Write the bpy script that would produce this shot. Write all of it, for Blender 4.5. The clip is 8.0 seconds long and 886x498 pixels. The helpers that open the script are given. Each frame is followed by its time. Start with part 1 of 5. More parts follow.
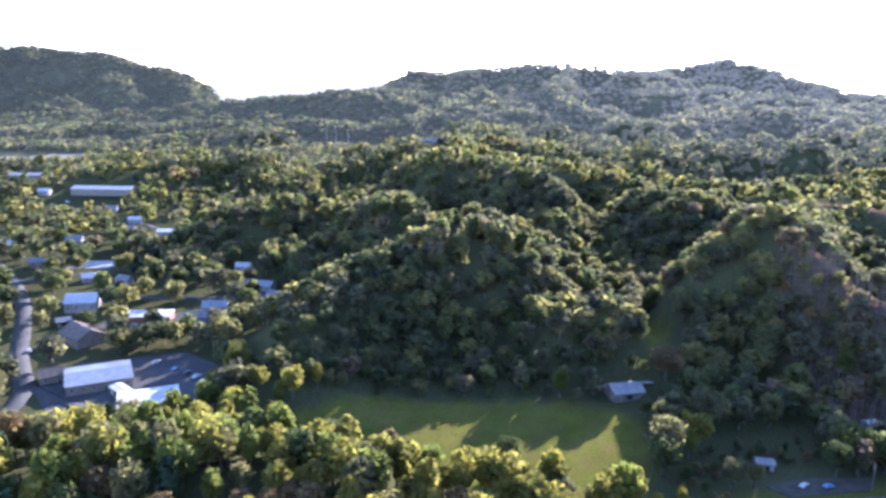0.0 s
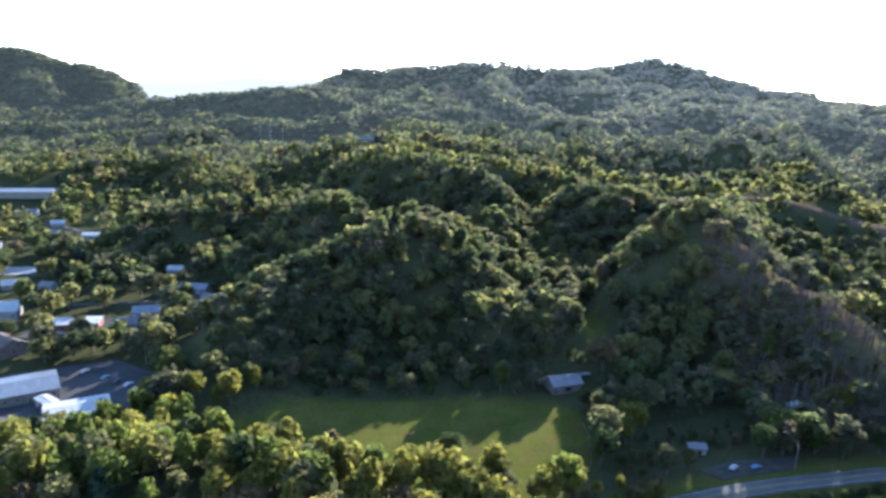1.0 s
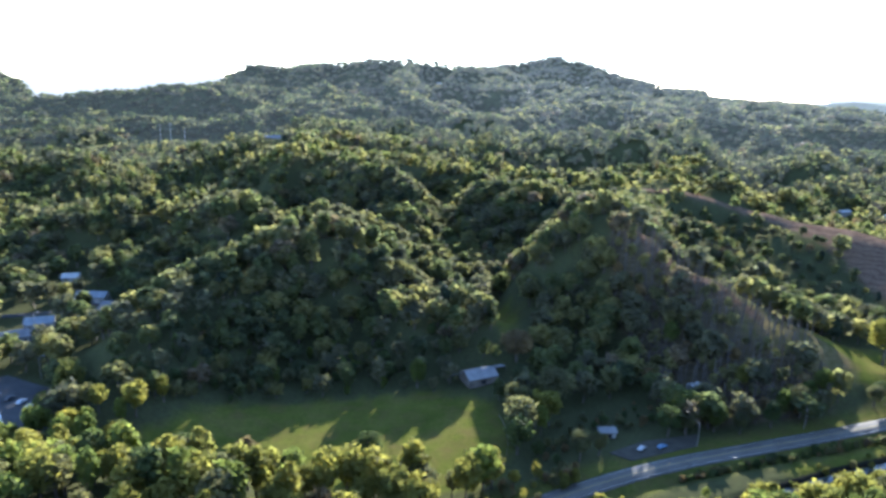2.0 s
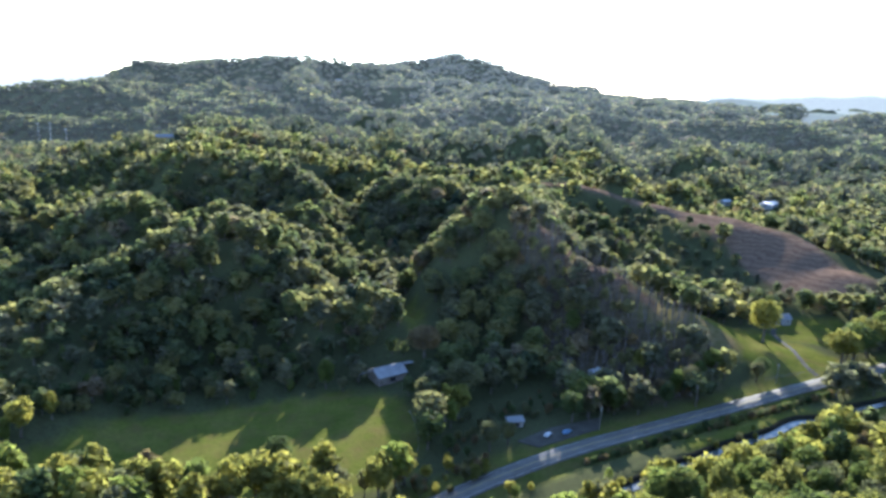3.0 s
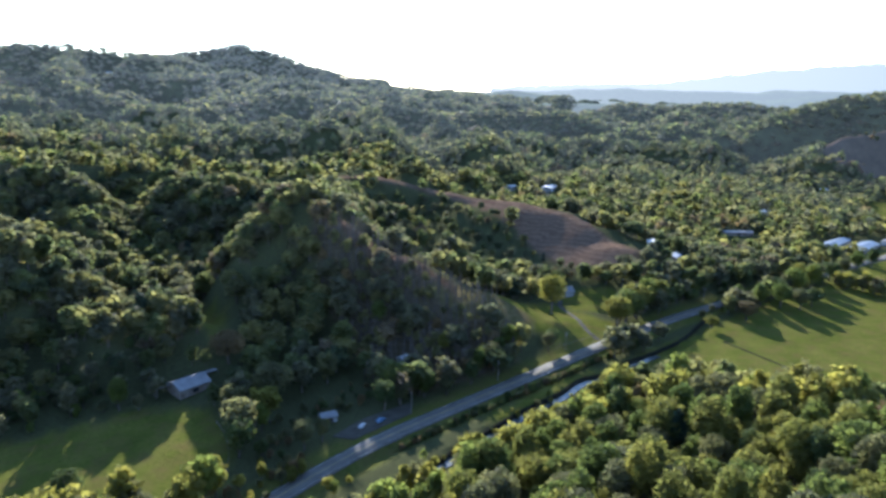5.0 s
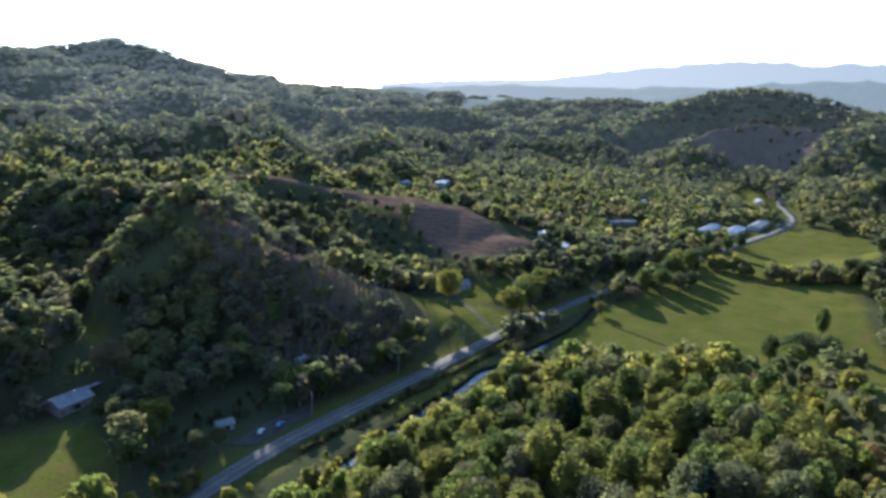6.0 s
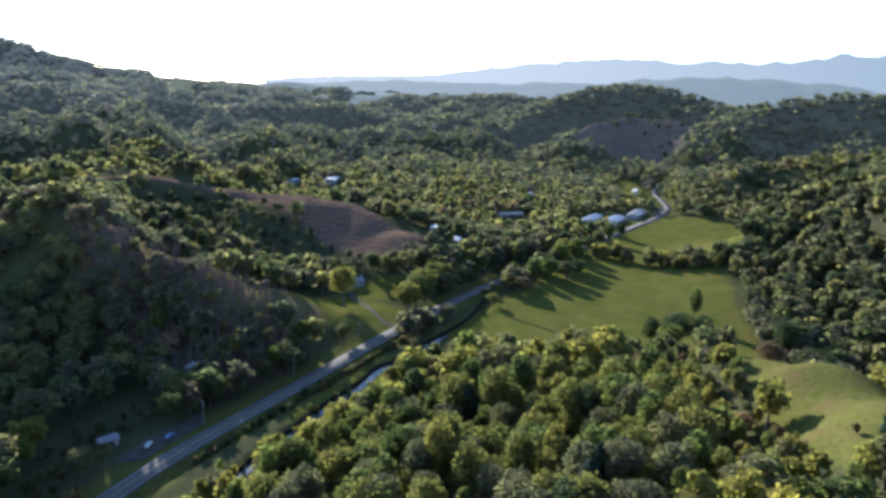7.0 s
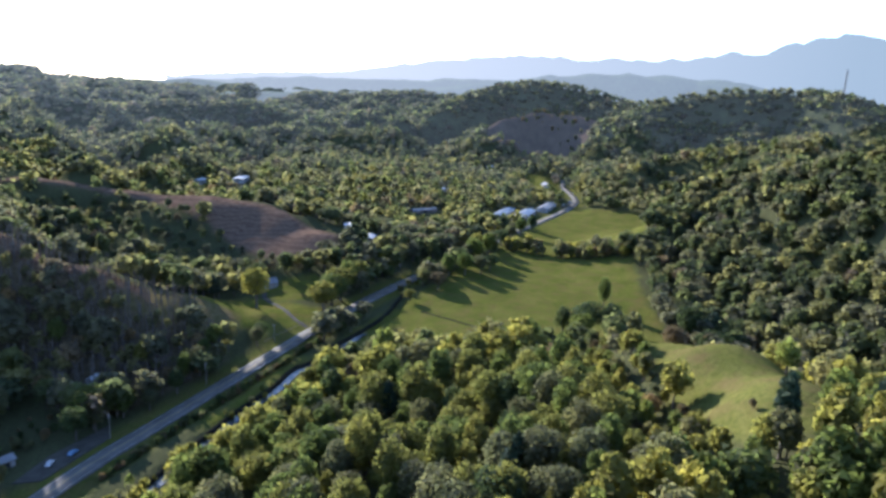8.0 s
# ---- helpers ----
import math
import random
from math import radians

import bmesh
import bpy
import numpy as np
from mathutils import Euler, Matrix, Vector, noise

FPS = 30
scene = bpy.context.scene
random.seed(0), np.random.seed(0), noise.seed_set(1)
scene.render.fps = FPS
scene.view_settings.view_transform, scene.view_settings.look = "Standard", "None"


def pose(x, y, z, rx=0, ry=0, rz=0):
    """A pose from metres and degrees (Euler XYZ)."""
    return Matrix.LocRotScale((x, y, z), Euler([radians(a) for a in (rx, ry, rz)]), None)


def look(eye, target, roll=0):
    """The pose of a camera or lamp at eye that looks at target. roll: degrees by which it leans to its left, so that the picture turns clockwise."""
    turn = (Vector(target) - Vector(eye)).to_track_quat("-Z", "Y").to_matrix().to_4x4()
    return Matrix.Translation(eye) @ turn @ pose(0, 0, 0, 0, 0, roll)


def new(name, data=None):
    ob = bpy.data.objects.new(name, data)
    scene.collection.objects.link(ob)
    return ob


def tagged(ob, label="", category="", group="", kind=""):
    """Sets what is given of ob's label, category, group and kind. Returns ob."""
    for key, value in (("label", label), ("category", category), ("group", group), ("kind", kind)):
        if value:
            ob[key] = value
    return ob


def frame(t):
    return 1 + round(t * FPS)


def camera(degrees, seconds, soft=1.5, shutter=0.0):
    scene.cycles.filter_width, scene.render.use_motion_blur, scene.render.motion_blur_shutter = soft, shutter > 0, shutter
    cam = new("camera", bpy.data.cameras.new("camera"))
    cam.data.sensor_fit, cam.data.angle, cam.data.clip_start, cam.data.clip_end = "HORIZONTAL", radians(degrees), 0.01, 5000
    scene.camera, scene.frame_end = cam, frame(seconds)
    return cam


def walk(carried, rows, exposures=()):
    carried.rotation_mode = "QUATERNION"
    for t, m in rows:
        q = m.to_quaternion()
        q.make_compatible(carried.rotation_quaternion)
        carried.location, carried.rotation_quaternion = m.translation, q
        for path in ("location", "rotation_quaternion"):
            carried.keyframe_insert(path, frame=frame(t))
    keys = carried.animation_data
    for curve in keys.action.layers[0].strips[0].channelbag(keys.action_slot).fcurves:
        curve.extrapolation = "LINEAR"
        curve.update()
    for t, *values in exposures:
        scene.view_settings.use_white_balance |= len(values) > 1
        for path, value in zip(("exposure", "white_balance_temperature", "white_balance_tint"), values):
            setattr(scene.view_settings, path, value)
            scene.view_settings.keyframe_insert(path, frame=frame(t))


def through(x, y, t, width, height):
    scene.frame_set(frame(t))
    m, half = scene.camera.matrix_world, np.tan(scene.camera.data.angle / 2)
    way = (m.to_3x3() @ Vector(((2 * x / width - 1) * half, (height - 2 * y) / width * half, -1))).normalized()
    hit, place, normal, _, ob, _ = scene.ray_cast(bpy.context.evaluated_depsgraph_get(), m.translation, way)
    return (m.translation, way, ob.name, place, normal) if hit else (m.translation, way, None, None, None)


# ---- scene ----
# A drone hangs still 140 m over the valley road and turns slowly to its right.
EYE = (0.0, 0.0, 140.0)
cam = camera(65.0, 8.0, soft=3.1, shutter=0.4)
TURN = [
    (0.0, 0.0, -13.60, -1.80),
    (0.5, -2.38, -13.62, -1.82),
    (1.0, -5.16, -13.61, -1.87),
    (1.5, -8.69, -13.60, -1.90),
    (3.0, -20.52, -13.55, -2.08),
    (3.5, -24.65, -13.54, -2.09),
    (4.0, -28.80, -13.54, -2.11),
    (4.5, -32.96, -13.52, -2.10),
    (6.0, -45.95, -13.49, -2.18),
    (6.5, -50.46, -13.48, -2.24),
    (7.0, -54.98, -13.49, -2.27),
    (7.5, -59.52, -13.47, -2.28),
    (8.0, -62.18, -13.49, -2.25),
]
walk(cam, [(t, pose(*EYE, 90 + pitch, roll, yaw)) for t, yaw, pitch, roll in TURN],
     exposures=[(0.0, 2.5, 5450, 31), (0.7, 2.32, 5450, 29), (1.0, 2.0, 5450, 14), (1.5, 2.15, 5450, 12), (3.0, 2.2, 5450, 12), (3.5, 2.12, 5450, 12), (4.5, 1.92, 5450, 12), (6.0, 1.5, 5450, 12), (6.5, 1.4, 5450, 12), (7.0, 1.47, 5450, 14), (7.5, 1.78, 5450, 22), (8.0, 1.64, 5450, 18)])

# ---- light: low spring sun ahead, clear hazy sky ----
SUN_AZ, SUN_EL = 28.5, 19.0
world = bpy.data.worlds.new("sky")
scene.world = world
world.use_nodes = True
wn, wl = world.node_tree.nodes, world.node_tree.links
sky = wn.new("ShaderNodeTexSky")
sky.sky_type = "NISHITA"
sky.sun_disc = False
sky.sun_elevation = radians(SUN_EL)
sky.sun_rotation = radians(SUN_AZ)
sky.altitude = 2600
sky.air_density = 1.0
sky.dust_density = 0.35
sky.ozone_density = 1.0
wn["Background"].inputs["Strength"].default_value = 0.16
wl.new(sky.outputs["Color"], wn["Background"].inputs["Color"])

sun = new("sun", bpy.data.lights.new("sun", "SUN"))
sun.data.energy = 4.9
sun.data.angle = radians(0.6)
sun.data.color = (1.0, 0.92, 0.78)
sa, se = radians(SUN_AZ), radians(SUN_EL)
sun.matrix_world = look((0, 0, 600), Vector((0, 0, 600)) - Vector((math.sin(sa) * math.cos(se), math.cos(sa) * math.cos(se), math.sin(se))))

# ---- materials ----
def nodes_of(name):
    m = bpy.data.materials.new(name)
    m.use_nodes = True
    nt = m.node_tree
    return m, nt.nodes, nt.links, nt.nodes["Principled BSDF"]


def rgb(c):
    return (*c, 1.0)


def noise_node(n, l, scale, detail=3.0, rough=0.55, coord="Object"):
    tc = n.new("ShaderNodeTexCoord")
    t = n.new("ShaderNodeTexNoise")
    t.inputs["Scale"].default_value = scale
    t.inputs["Detail"].default_value = detail
    t.inputs["Roughness"].default_value = rough
    l.new(tc.outputs[coord], t.inputs["Vector"])
    return t


def ramp(n, l, src, stops):
    r = n.new("ShaderNodeValToRGB")
    e = r.color_ramp.elements
    while len(e) < len(stops):
        e.new(0.5)
    for k, (p, c) in zip(e, stops):
        k.position, k.color = p, rgb(c)
    l.new(src, r.inputs["Fac"])
    return r


def mix(n, l, fac, a, b, kind="MIX"):
    m = n.new("ShaderNodeMix")
    m.data_type, m.blend_type = "RGBA", kind
    for key, v in ((0, fac), (6, a), (7, b)):
        if isinstance(v, bpy.types.NodeSocket):
            l.new(v, m.inputs[key])
        else:
            m.inputs[key].default_value = v if key == 0 else rgb(v)
    return m.outputs[2]


def bump(n, l, src, bsdf, strength=0.3, distance=0.1):
    b = n.new("ShaderNodeBump")
    b.inputs["Strength"].default_value, b.inputs["Distance"].default_value = strength, distance
    l.new(src, b.inputs["Height"])
    l.new(b.outputs["Normal"], bsdf.inputs["Normal"])


def surface(name, c1, c2, scale=2.0, rough=0.8, metal=0.0, fine=30.0, relief=0.2, coord="Object", dist=0.02, sheen=0.25):
    """A material of two tones, blended by coarse and fine noise, with relief."""
    m, n, l, p = nodes_of(name)
    a = noise_node(n, l, scale, 4.0, 0.6, coord)
    b = noise_node(n, l, fine, 3.0, 0.6, coord)
    r = ramp(n, l, a.outputs["Fac"], [(0.3, c1), (0.7, c2)])
    g = ramp(n, l, b.outputs["Fac"], [(0.25, (0.75, 0.75, 0.75)), (0.75, (1.15, 1.15, 1.15))])
    l.new(mix(n, l, 1.0, r.outputs["Color"], g.outputs["Color"], "MULTIPLY"), p.inputs["Base Color"])
    p.inputs["Roughness"].default_value, p.inputs["Metallic"].default_value = rough, metal
    p.inputs["Specular IOR Level"].default_value = sheen
    if relief:
        bump(n, l, b.outputs["Fac"], p, relief, dist)
    return m


def foliage(name, dark, mid, light, through=0.45, haze_glow=0.0):
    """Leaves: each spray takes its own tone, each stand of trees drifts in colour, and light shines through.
    haze_glow: share of emission mixed into far leaves as painted haze."""
    m, n, l, p = nodes_of(name)
    geo = n.new("ShaderNodeNewGeometry")
    r = ramp(n, l, geo.outputs["Random Per Island"], [(0.0, dark), (0.5, mid), (1.0, light)])
    big = noise_node(n, l, 0.035, 2.0)
    tone = ramp(n, l, big.outputs["Fac"], [(0.3, (0.82, 0.86, 0.9)), (0.7, (1.15, 1.1, 1.0))])
    col = mix(n, l, 1.0, r.outputs["Color"], tone.outputs["Color"], "MULTIPLY")
    each = noise_node(n, l, 0.11, 1.0)
    own_tree = ramp(n, l, each.outputs["Fac"], [(0.36, (0.72, 0.74, 0.78)), (0.5, (0.97, 0.97, 0.97)), (0.64, (1.18, 1.15, 1.05))])
    col = mix(n, l, 1.0, col, own_tree.outputs["Color"], "MULTIPLY")
    info = n.new("ShaderNodeObjectInfo")
    own = ramp(n, l, info.outputs["Random"], [(0.0, (0.8, 0.85, 0.85)), (0.5, (1.0, 1.0, 1.0)), (1.0, (1.12, 1.08, 0.95))])
    col = mix(n, l, 1.0, col, own.outputs["Color"], "MULTIPLY")
    l.new(col, p.inputs["Base Color"])
    p.inputs["Roughness"].default_value = 0.8
    p.inputs["Specular IOR Level"].default_value = 0.1
    tr = n.new("ShaderNodeBsdfTranslucent")
    warm = mix(n, l, 1.0, col, (1.36, 1.42, 1.05), "MULTIPLY")
    l.new(warm, tr.inputs["Color"])
    ms = n.new("ShaderNodeMixShader")
    ms.inputs[0].default_value = through
    l.new(p.outputs[0], ms.inputs[1])
    l.new(tr.outputs[0], ms.inputs[2])
    out = ms.outputs[0]
    # haze painted in: the leaves themselves give off a pale blue glow
    if haze_glow:
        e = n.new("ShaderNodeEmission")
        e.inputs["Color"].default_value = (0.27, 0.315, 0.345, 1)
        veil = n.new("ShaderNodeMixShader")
        veil.inputs[0].default_value = haze_glow
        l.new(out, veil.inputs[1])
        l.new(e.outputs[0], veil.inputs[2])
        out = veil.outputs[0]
    l.new(out, n["Material Output"].inputs["Surface"])
    return m


def leaves(haze_glow=0.0, gain=1.0, haze_grey=0.0):
    """haze_grey: how far leaf colours are pulled to grey, haze painted into the base colour."""
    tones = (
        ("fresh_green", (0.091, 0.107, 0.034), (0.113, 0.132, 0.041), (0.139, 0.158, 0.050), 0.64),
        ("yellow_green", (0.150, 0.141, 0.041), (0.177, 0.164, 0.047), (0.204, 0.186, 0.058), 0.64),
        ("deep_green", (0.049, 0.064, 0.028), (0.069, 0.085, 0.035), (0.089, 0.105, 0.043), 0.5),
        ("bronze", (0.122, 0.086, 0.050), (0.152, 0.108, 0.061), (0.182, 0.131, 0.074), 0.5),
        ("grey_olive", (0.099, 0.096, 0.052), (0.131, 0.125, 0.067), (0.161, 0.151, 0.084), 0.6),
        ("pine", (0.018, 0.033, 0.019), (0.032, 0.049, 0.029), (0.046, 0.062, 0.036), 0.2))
    lift = lambda c: tuple(gain * (v + haze_grey * (1.0 * sum(c) / 3 - v)) for v in c)
    return [foliage("leaf_" + w + ("_hazed" if haze_grey > 0.2 else "_valley" if haze_grey else ""), lift(a), lift(b), lift(c), t, haze_glow) for w, a, b, c, t in tones]


LEAF = leaves(0.0, 1.08)
BARK = surface("bark", (0.07, 0.055, 0.042), (0.15, 0.125, 0.1), 1.2, 0.9, fine=9.0)
GREY_BARK = surface("bark_pale", (0.14, 0.12, 0.1), (0.28, 0.25, 0.21), 1.2, 0.9, fine=9.0)
ASPHALT = surface("asphalt_worn", (0.10, 0.090, 0.077), (0.145, 0.132, 0.115), 0.12, 0.95, fine=2.5, relief=0.1, sheen=0.05)
LOT = surface("asphalt_lot", (0.045, 0.045, 0.047), (0.085, 0.083, 0.08), 0.06, 0.9, fine=1.0, relief=0.1, sheen=0.08)
# near-black earth with shade in its colour, for the creek bank and ditch
SHADED_EARTH = surface("shaded_earth", (0.014, 0.013, 0.009), (0.03, 0.027, 0.018), 0.4, 0.95, fine=4.0, sheen=0.02)
GRAVEL = surface("gravel", (0.05, 0.045, 0.036), (0.085, 0.077, 0.062), 0.2, 0.95, fine=4.0, sheen=0.03)
YELLOW = surface("road_paint_yellow", (0.26, 0.2, 0.07), (0.36, 0.28, 0.11), 0.5, 0.7, fine=6.0, relief=0)
WHITE_LINE = surface("road_paint_white", (0.3, 0.3, 0.29), (0.42, 0.42, 0.41), 0.5, 0.7, fine=6.0, relief=0)
CONCRETE = surface("concrete", (0.28, 0.27, 0.25), (0.42, 0.4, 0.37), 0.4, 0.9, fine=5.0)
TIN = surface("roof_galvanised", (0.16, 0.155, 0.155), (0.25, 0.245, 0.24), 0.25, 0.6, 0.2, fine=2.0, relief=0.08)
WHITE_ROOF = surface("roof_white_metal", (0.36, 0.355, 0.34), (0.46, 0.455, 0.44), 0.2, 0.55, 0.0, fine=2.0, relief=0.05)
GREY_ROOF = surface("roof_grey_shingle", (0.13, 0.13, 0.135), (0.22, 0.21, 0.21), 0.3, 0.85, fine=4.0)
BROWN_ROOF = surface("roof_brown_shingle", (0.1, 0.075, 0.06), (0.19, 0.145, 0.115), 0.3, 0.85, fine=4.0)
BLUE_ROOF = surface("roof_blue_grey_metal", (0.17, 0.185, 0.2), (0.24, 0.255, 0.27), 0.3, 0.45, 0.4, fine=3.0, relief=0.05)
WHITE_WALL = surface("siding_white", (0.24, 0.23, 0.22), (0.34, 0.33, 0.31), 0.5, 0.7, fine=5.0, relief=0.05)
TAN_WALL = surface("siding_tan", (0.16, 0.135, 0.105), (0.24, 0.205, 0.165), 0.5, 0.75, fine=5.0, relief=0.05)
BRICK_WALL = surface("wall_red_brick", (0.24, 0.1, 0.07), (0.34, 0.16, 0.11), 0.8, 0.85, fine=8.0)
WOOD_WALL = surface("barn_boards", (0.12, 0.095, 0.075), (0.24, 0.2, 0.165), 0.6, 0.9, fine=7.0)
# near-black panel colour that stands for the shade inside a doorway
DARK = surface("doorway_shade", (0.01, 0.01, 0.012), (0.02, 0.02, 0.022), 1.0, 0.6, relief=0)


def glass_mat():
    m, n, l, p = nodes_of("window_glass")
    p.inputs["Base Color"].default_value = (0.03, 0.04, 0.05, 1)
    p.inputs["Roughness"].default_value = 0.08
    p.inputs["Specular IOR Level"].default_value = 0.8
    return m


GLASS = glass_mat()


def paint_mat(name, c):
    m, n, l, p = nodes_of(name)
    t = noise_node(n, l, 3.0, 3.0)
    r = ramp(n, l, t.outputs["Fac"], [(0.3, tuple(v * 0.85 for v in c)), (0.7, c)])
    l.new(r.outputs["Color"], p.inputs["Base Color"])
    p.inputs["Roughness"].default_value, p.inputs["Coat Weight"].default_value = 0.45, 0.2
    return m


CAR_WHITE = paint_mat("car_white", (0.38, 0.38, 0.37))
CAR_SILVER = paint_mat("car_silver", (0.5, 0.52, 0.54))
CAR_BLUE = paint_mat("car_blue", (0.12, 0.2, 0.3))
CAR_RED = paint_mat("car_red", (0.35, 0.04, 0.03))
CAR_DARK = paint_mat("car_black", (0.04, 0.04, 0.045))
STEEL = surface("mast_steel", (0.09, 0.09, 0.095), (0.14, 0.14, 0.145), 1.0, 0.6, 0.3, relief=0)
RUBBER = surface("rubber", (0.015, 0.015, 0.015), (0.03, 0.03, 0.03), 3.0, 0.85, relief=0)


def water_mat():
    m, n, l, p = nodes_of("creek_water")
    p.inputs["Base Color"].default_value = (0.05, 0.055, 0.045, 1)
    p.inputs["Roughness"].default_value = 0.22
    p.inputs["IOR"].default_value = 1.33
    t = noise_node(n, l, 0.8, 4.0)
    bump(n, l, t.outputs["Fac"], p, 0.25, 0.15)
    return m


WATER = water_mat()


def ground_mat():
    """Leaf litter under the woods, pasture and straw-brown slopes where the cover says so."""
    m, n, l, p = nodes_of("ground_cover")
    coarse = noise_node(n, l, 0.05, 4.0, 0.6)
    fine = noise_node(n, l, 0.6, 4.0, 0.65)
    tiny = noise_node(n, l, 3.0, 2.0, 0.6)

    def cover(key):
        a = n.new("ShaderNodeAttribute")
        a.attribute_name = key
        return a.outputs["Fac"]

    litter = ramp(n, l, fine.outputs["Fac"], [(0.3, (0.04, 0.042, 0.02)), (0.55, (0.06, 0.06, 0.028)), (0.75, (0.055, 0.075, 0.024))]).outputs["Color"]
    grass = ramp(n, l, coarse.outputs["Fac"], [(0.3, (0.064, 0.073, 0.015)), (0.5, (0.090, 0.095, 0.020)), (0.72, (0.118, 0.110, 0.030))]).outputs["Color"]
    tuft = ramp(n, l, fine.outputs["Fac"], [(0.3, (0.6, 0.68, 0.6)), (0.6, (1.1, 1.08, 1.0))]).outputs["Color"]
    grass = mix(n, l, 0.8, grass, tuft, "MULTIPLY")
    straw = ramp(n, l, fine.outputs["Fac"], [(0.3, (0.09, 0.058, 0.04)), (0.55, (0.13, 0.088, 0.06)), (0.75, (0.17, 0.122, 0.085))]).outputs["Color"]
    wave = n.new("ShaderNodeTexWave")
    wave.wave_type, wave.bands_direction = "BANDS", "Z"
    wave.inputs["Scale"].default_value, wave.inputs["Distortion"].default_value, wave.inputs["Detail"].default_value = 0.13, 9.0, 4.0
    wave.inputs["Detail Scale"].default_value = 0.6
    tcw = n.new("ShaderNodeTexCoord")
    l.new(tcw.outputs["Object"], wave.inputs["Vector"])
    streak = ramp(n, l, wave.outputs["Fac"], [(0.2, (0.84, 0.8, 0.78)), (0.8, (1.12, 1.1, 1.08))]).outputs["Color"]
    straw = mix(n, l, 1.0, straw, streak, "MULTIPLY")
    soil = ramp(n, l, fine.outputs["Fac"], [(0.3, (0.2, 0.17, 0.13)), (0.7, (0.36, 0.32, 0.26))]).outputs["Color"]
    patch = noise_node(n, l, 0.11, 5.0, 0.7)
    weeds = ramp(n, l, patch.outputs["Fac"], [(0.46, (0, 0, 0)), (0.66, (0.75, 0.75, 0.75))]).outputs["Color"]
    grass = mix(n, l, weeds, grass, (0.1, 0.075, 0.028))
    col = mix(n, l, cover("grass"), litter, grass)
    col = mix(n, l, cover("straw"), col, straw)
    col = mix(n, l, cover("bare"), col, soil)
    grain = ramp(n, l, tiny.outputs["Fac"], [(0.3, (0.8, 0.8, 0.8)), (0.7, (1.15, 1.15, 1.15))]).outputs["Color"]
    l.new(mix(n, l, 1.0, col, grain, "MULTIPLY"), p.inputs["Base Color"])
    p.inputs["Roughness"].default_value = 0.95
    p.inputs["Specular IOR Level"].default_value = 0.0
    bump(n, l, fine.outputs["Fac"], p, 0.6, 0.8)
    return m


GROUND = ground_mat()


def distance_mat(name, leaf, haze_glow, part, east=None):
    """Country kilometres off; haze is painted in as emission over the leaf colour."""
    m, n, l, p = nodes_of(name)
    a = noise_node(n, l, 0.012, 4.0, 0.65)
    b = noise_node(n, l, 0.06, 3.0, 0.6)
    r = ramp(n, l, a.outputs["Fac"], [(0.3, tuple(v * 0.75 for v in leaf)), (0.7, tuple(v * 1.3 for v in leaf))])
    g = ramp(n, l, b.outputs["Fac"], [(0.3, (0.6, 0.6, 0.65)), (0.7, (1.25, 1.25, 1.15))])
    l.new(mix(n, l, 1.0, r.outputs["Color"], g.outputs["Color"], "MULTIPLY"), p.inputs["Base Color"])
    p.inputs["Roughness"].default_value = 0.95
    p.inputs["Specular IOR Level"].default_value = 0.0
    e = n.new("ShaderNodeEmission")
    e.inputs["Color"].default_value = rgb(haze_glow)
    # the painted haze glows brightest on the sun's side and dims eastwards
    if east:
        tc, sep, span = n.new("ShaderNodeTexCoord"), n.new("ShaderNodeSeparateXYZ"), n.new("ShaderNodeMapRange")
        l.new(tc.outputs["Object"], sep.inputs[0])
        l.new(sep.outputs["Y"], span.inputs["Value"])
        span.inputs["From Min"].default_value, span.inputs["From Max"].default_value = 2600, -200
        l.new(mix(n, l, span.outputs[0], haze_glow, east), e.inputs["Color"])
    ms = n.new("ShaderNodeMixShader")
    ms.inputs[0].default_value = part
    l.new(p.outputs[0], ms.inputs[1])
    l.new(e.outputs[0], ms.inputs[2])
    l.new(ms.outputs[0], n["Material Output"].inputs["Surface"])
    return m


# far hills and mountains: haze glow is put into each material
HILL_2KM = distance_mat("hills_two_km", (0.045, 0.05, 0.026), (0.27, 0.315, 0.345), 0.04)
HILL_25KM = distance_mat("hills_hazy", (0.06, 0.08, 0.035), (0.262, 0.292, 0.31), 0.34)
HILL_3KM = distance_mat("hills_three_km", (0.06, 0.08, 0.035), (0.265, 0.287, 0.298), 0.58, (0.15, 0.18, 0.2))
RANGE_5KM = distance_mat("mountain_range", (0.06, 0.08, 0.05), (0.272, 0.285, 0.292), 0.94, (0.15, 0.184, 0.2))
# greyed copies of the leaves: thin haze put into the base colour
GREYED_LEAF = leaves(0.0, 0.97, 0.3)
# greyer, dimmer and glowing step by step: haze painted for distance
HAZED_LEAVES = [leaves(0.02 * i, 0.96 - 0.05 * i, 0.26 + 0.01 * i) for i in range(8)]
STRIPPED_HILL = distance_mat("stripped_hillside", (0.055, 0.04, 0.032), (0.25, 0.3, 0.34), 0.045)

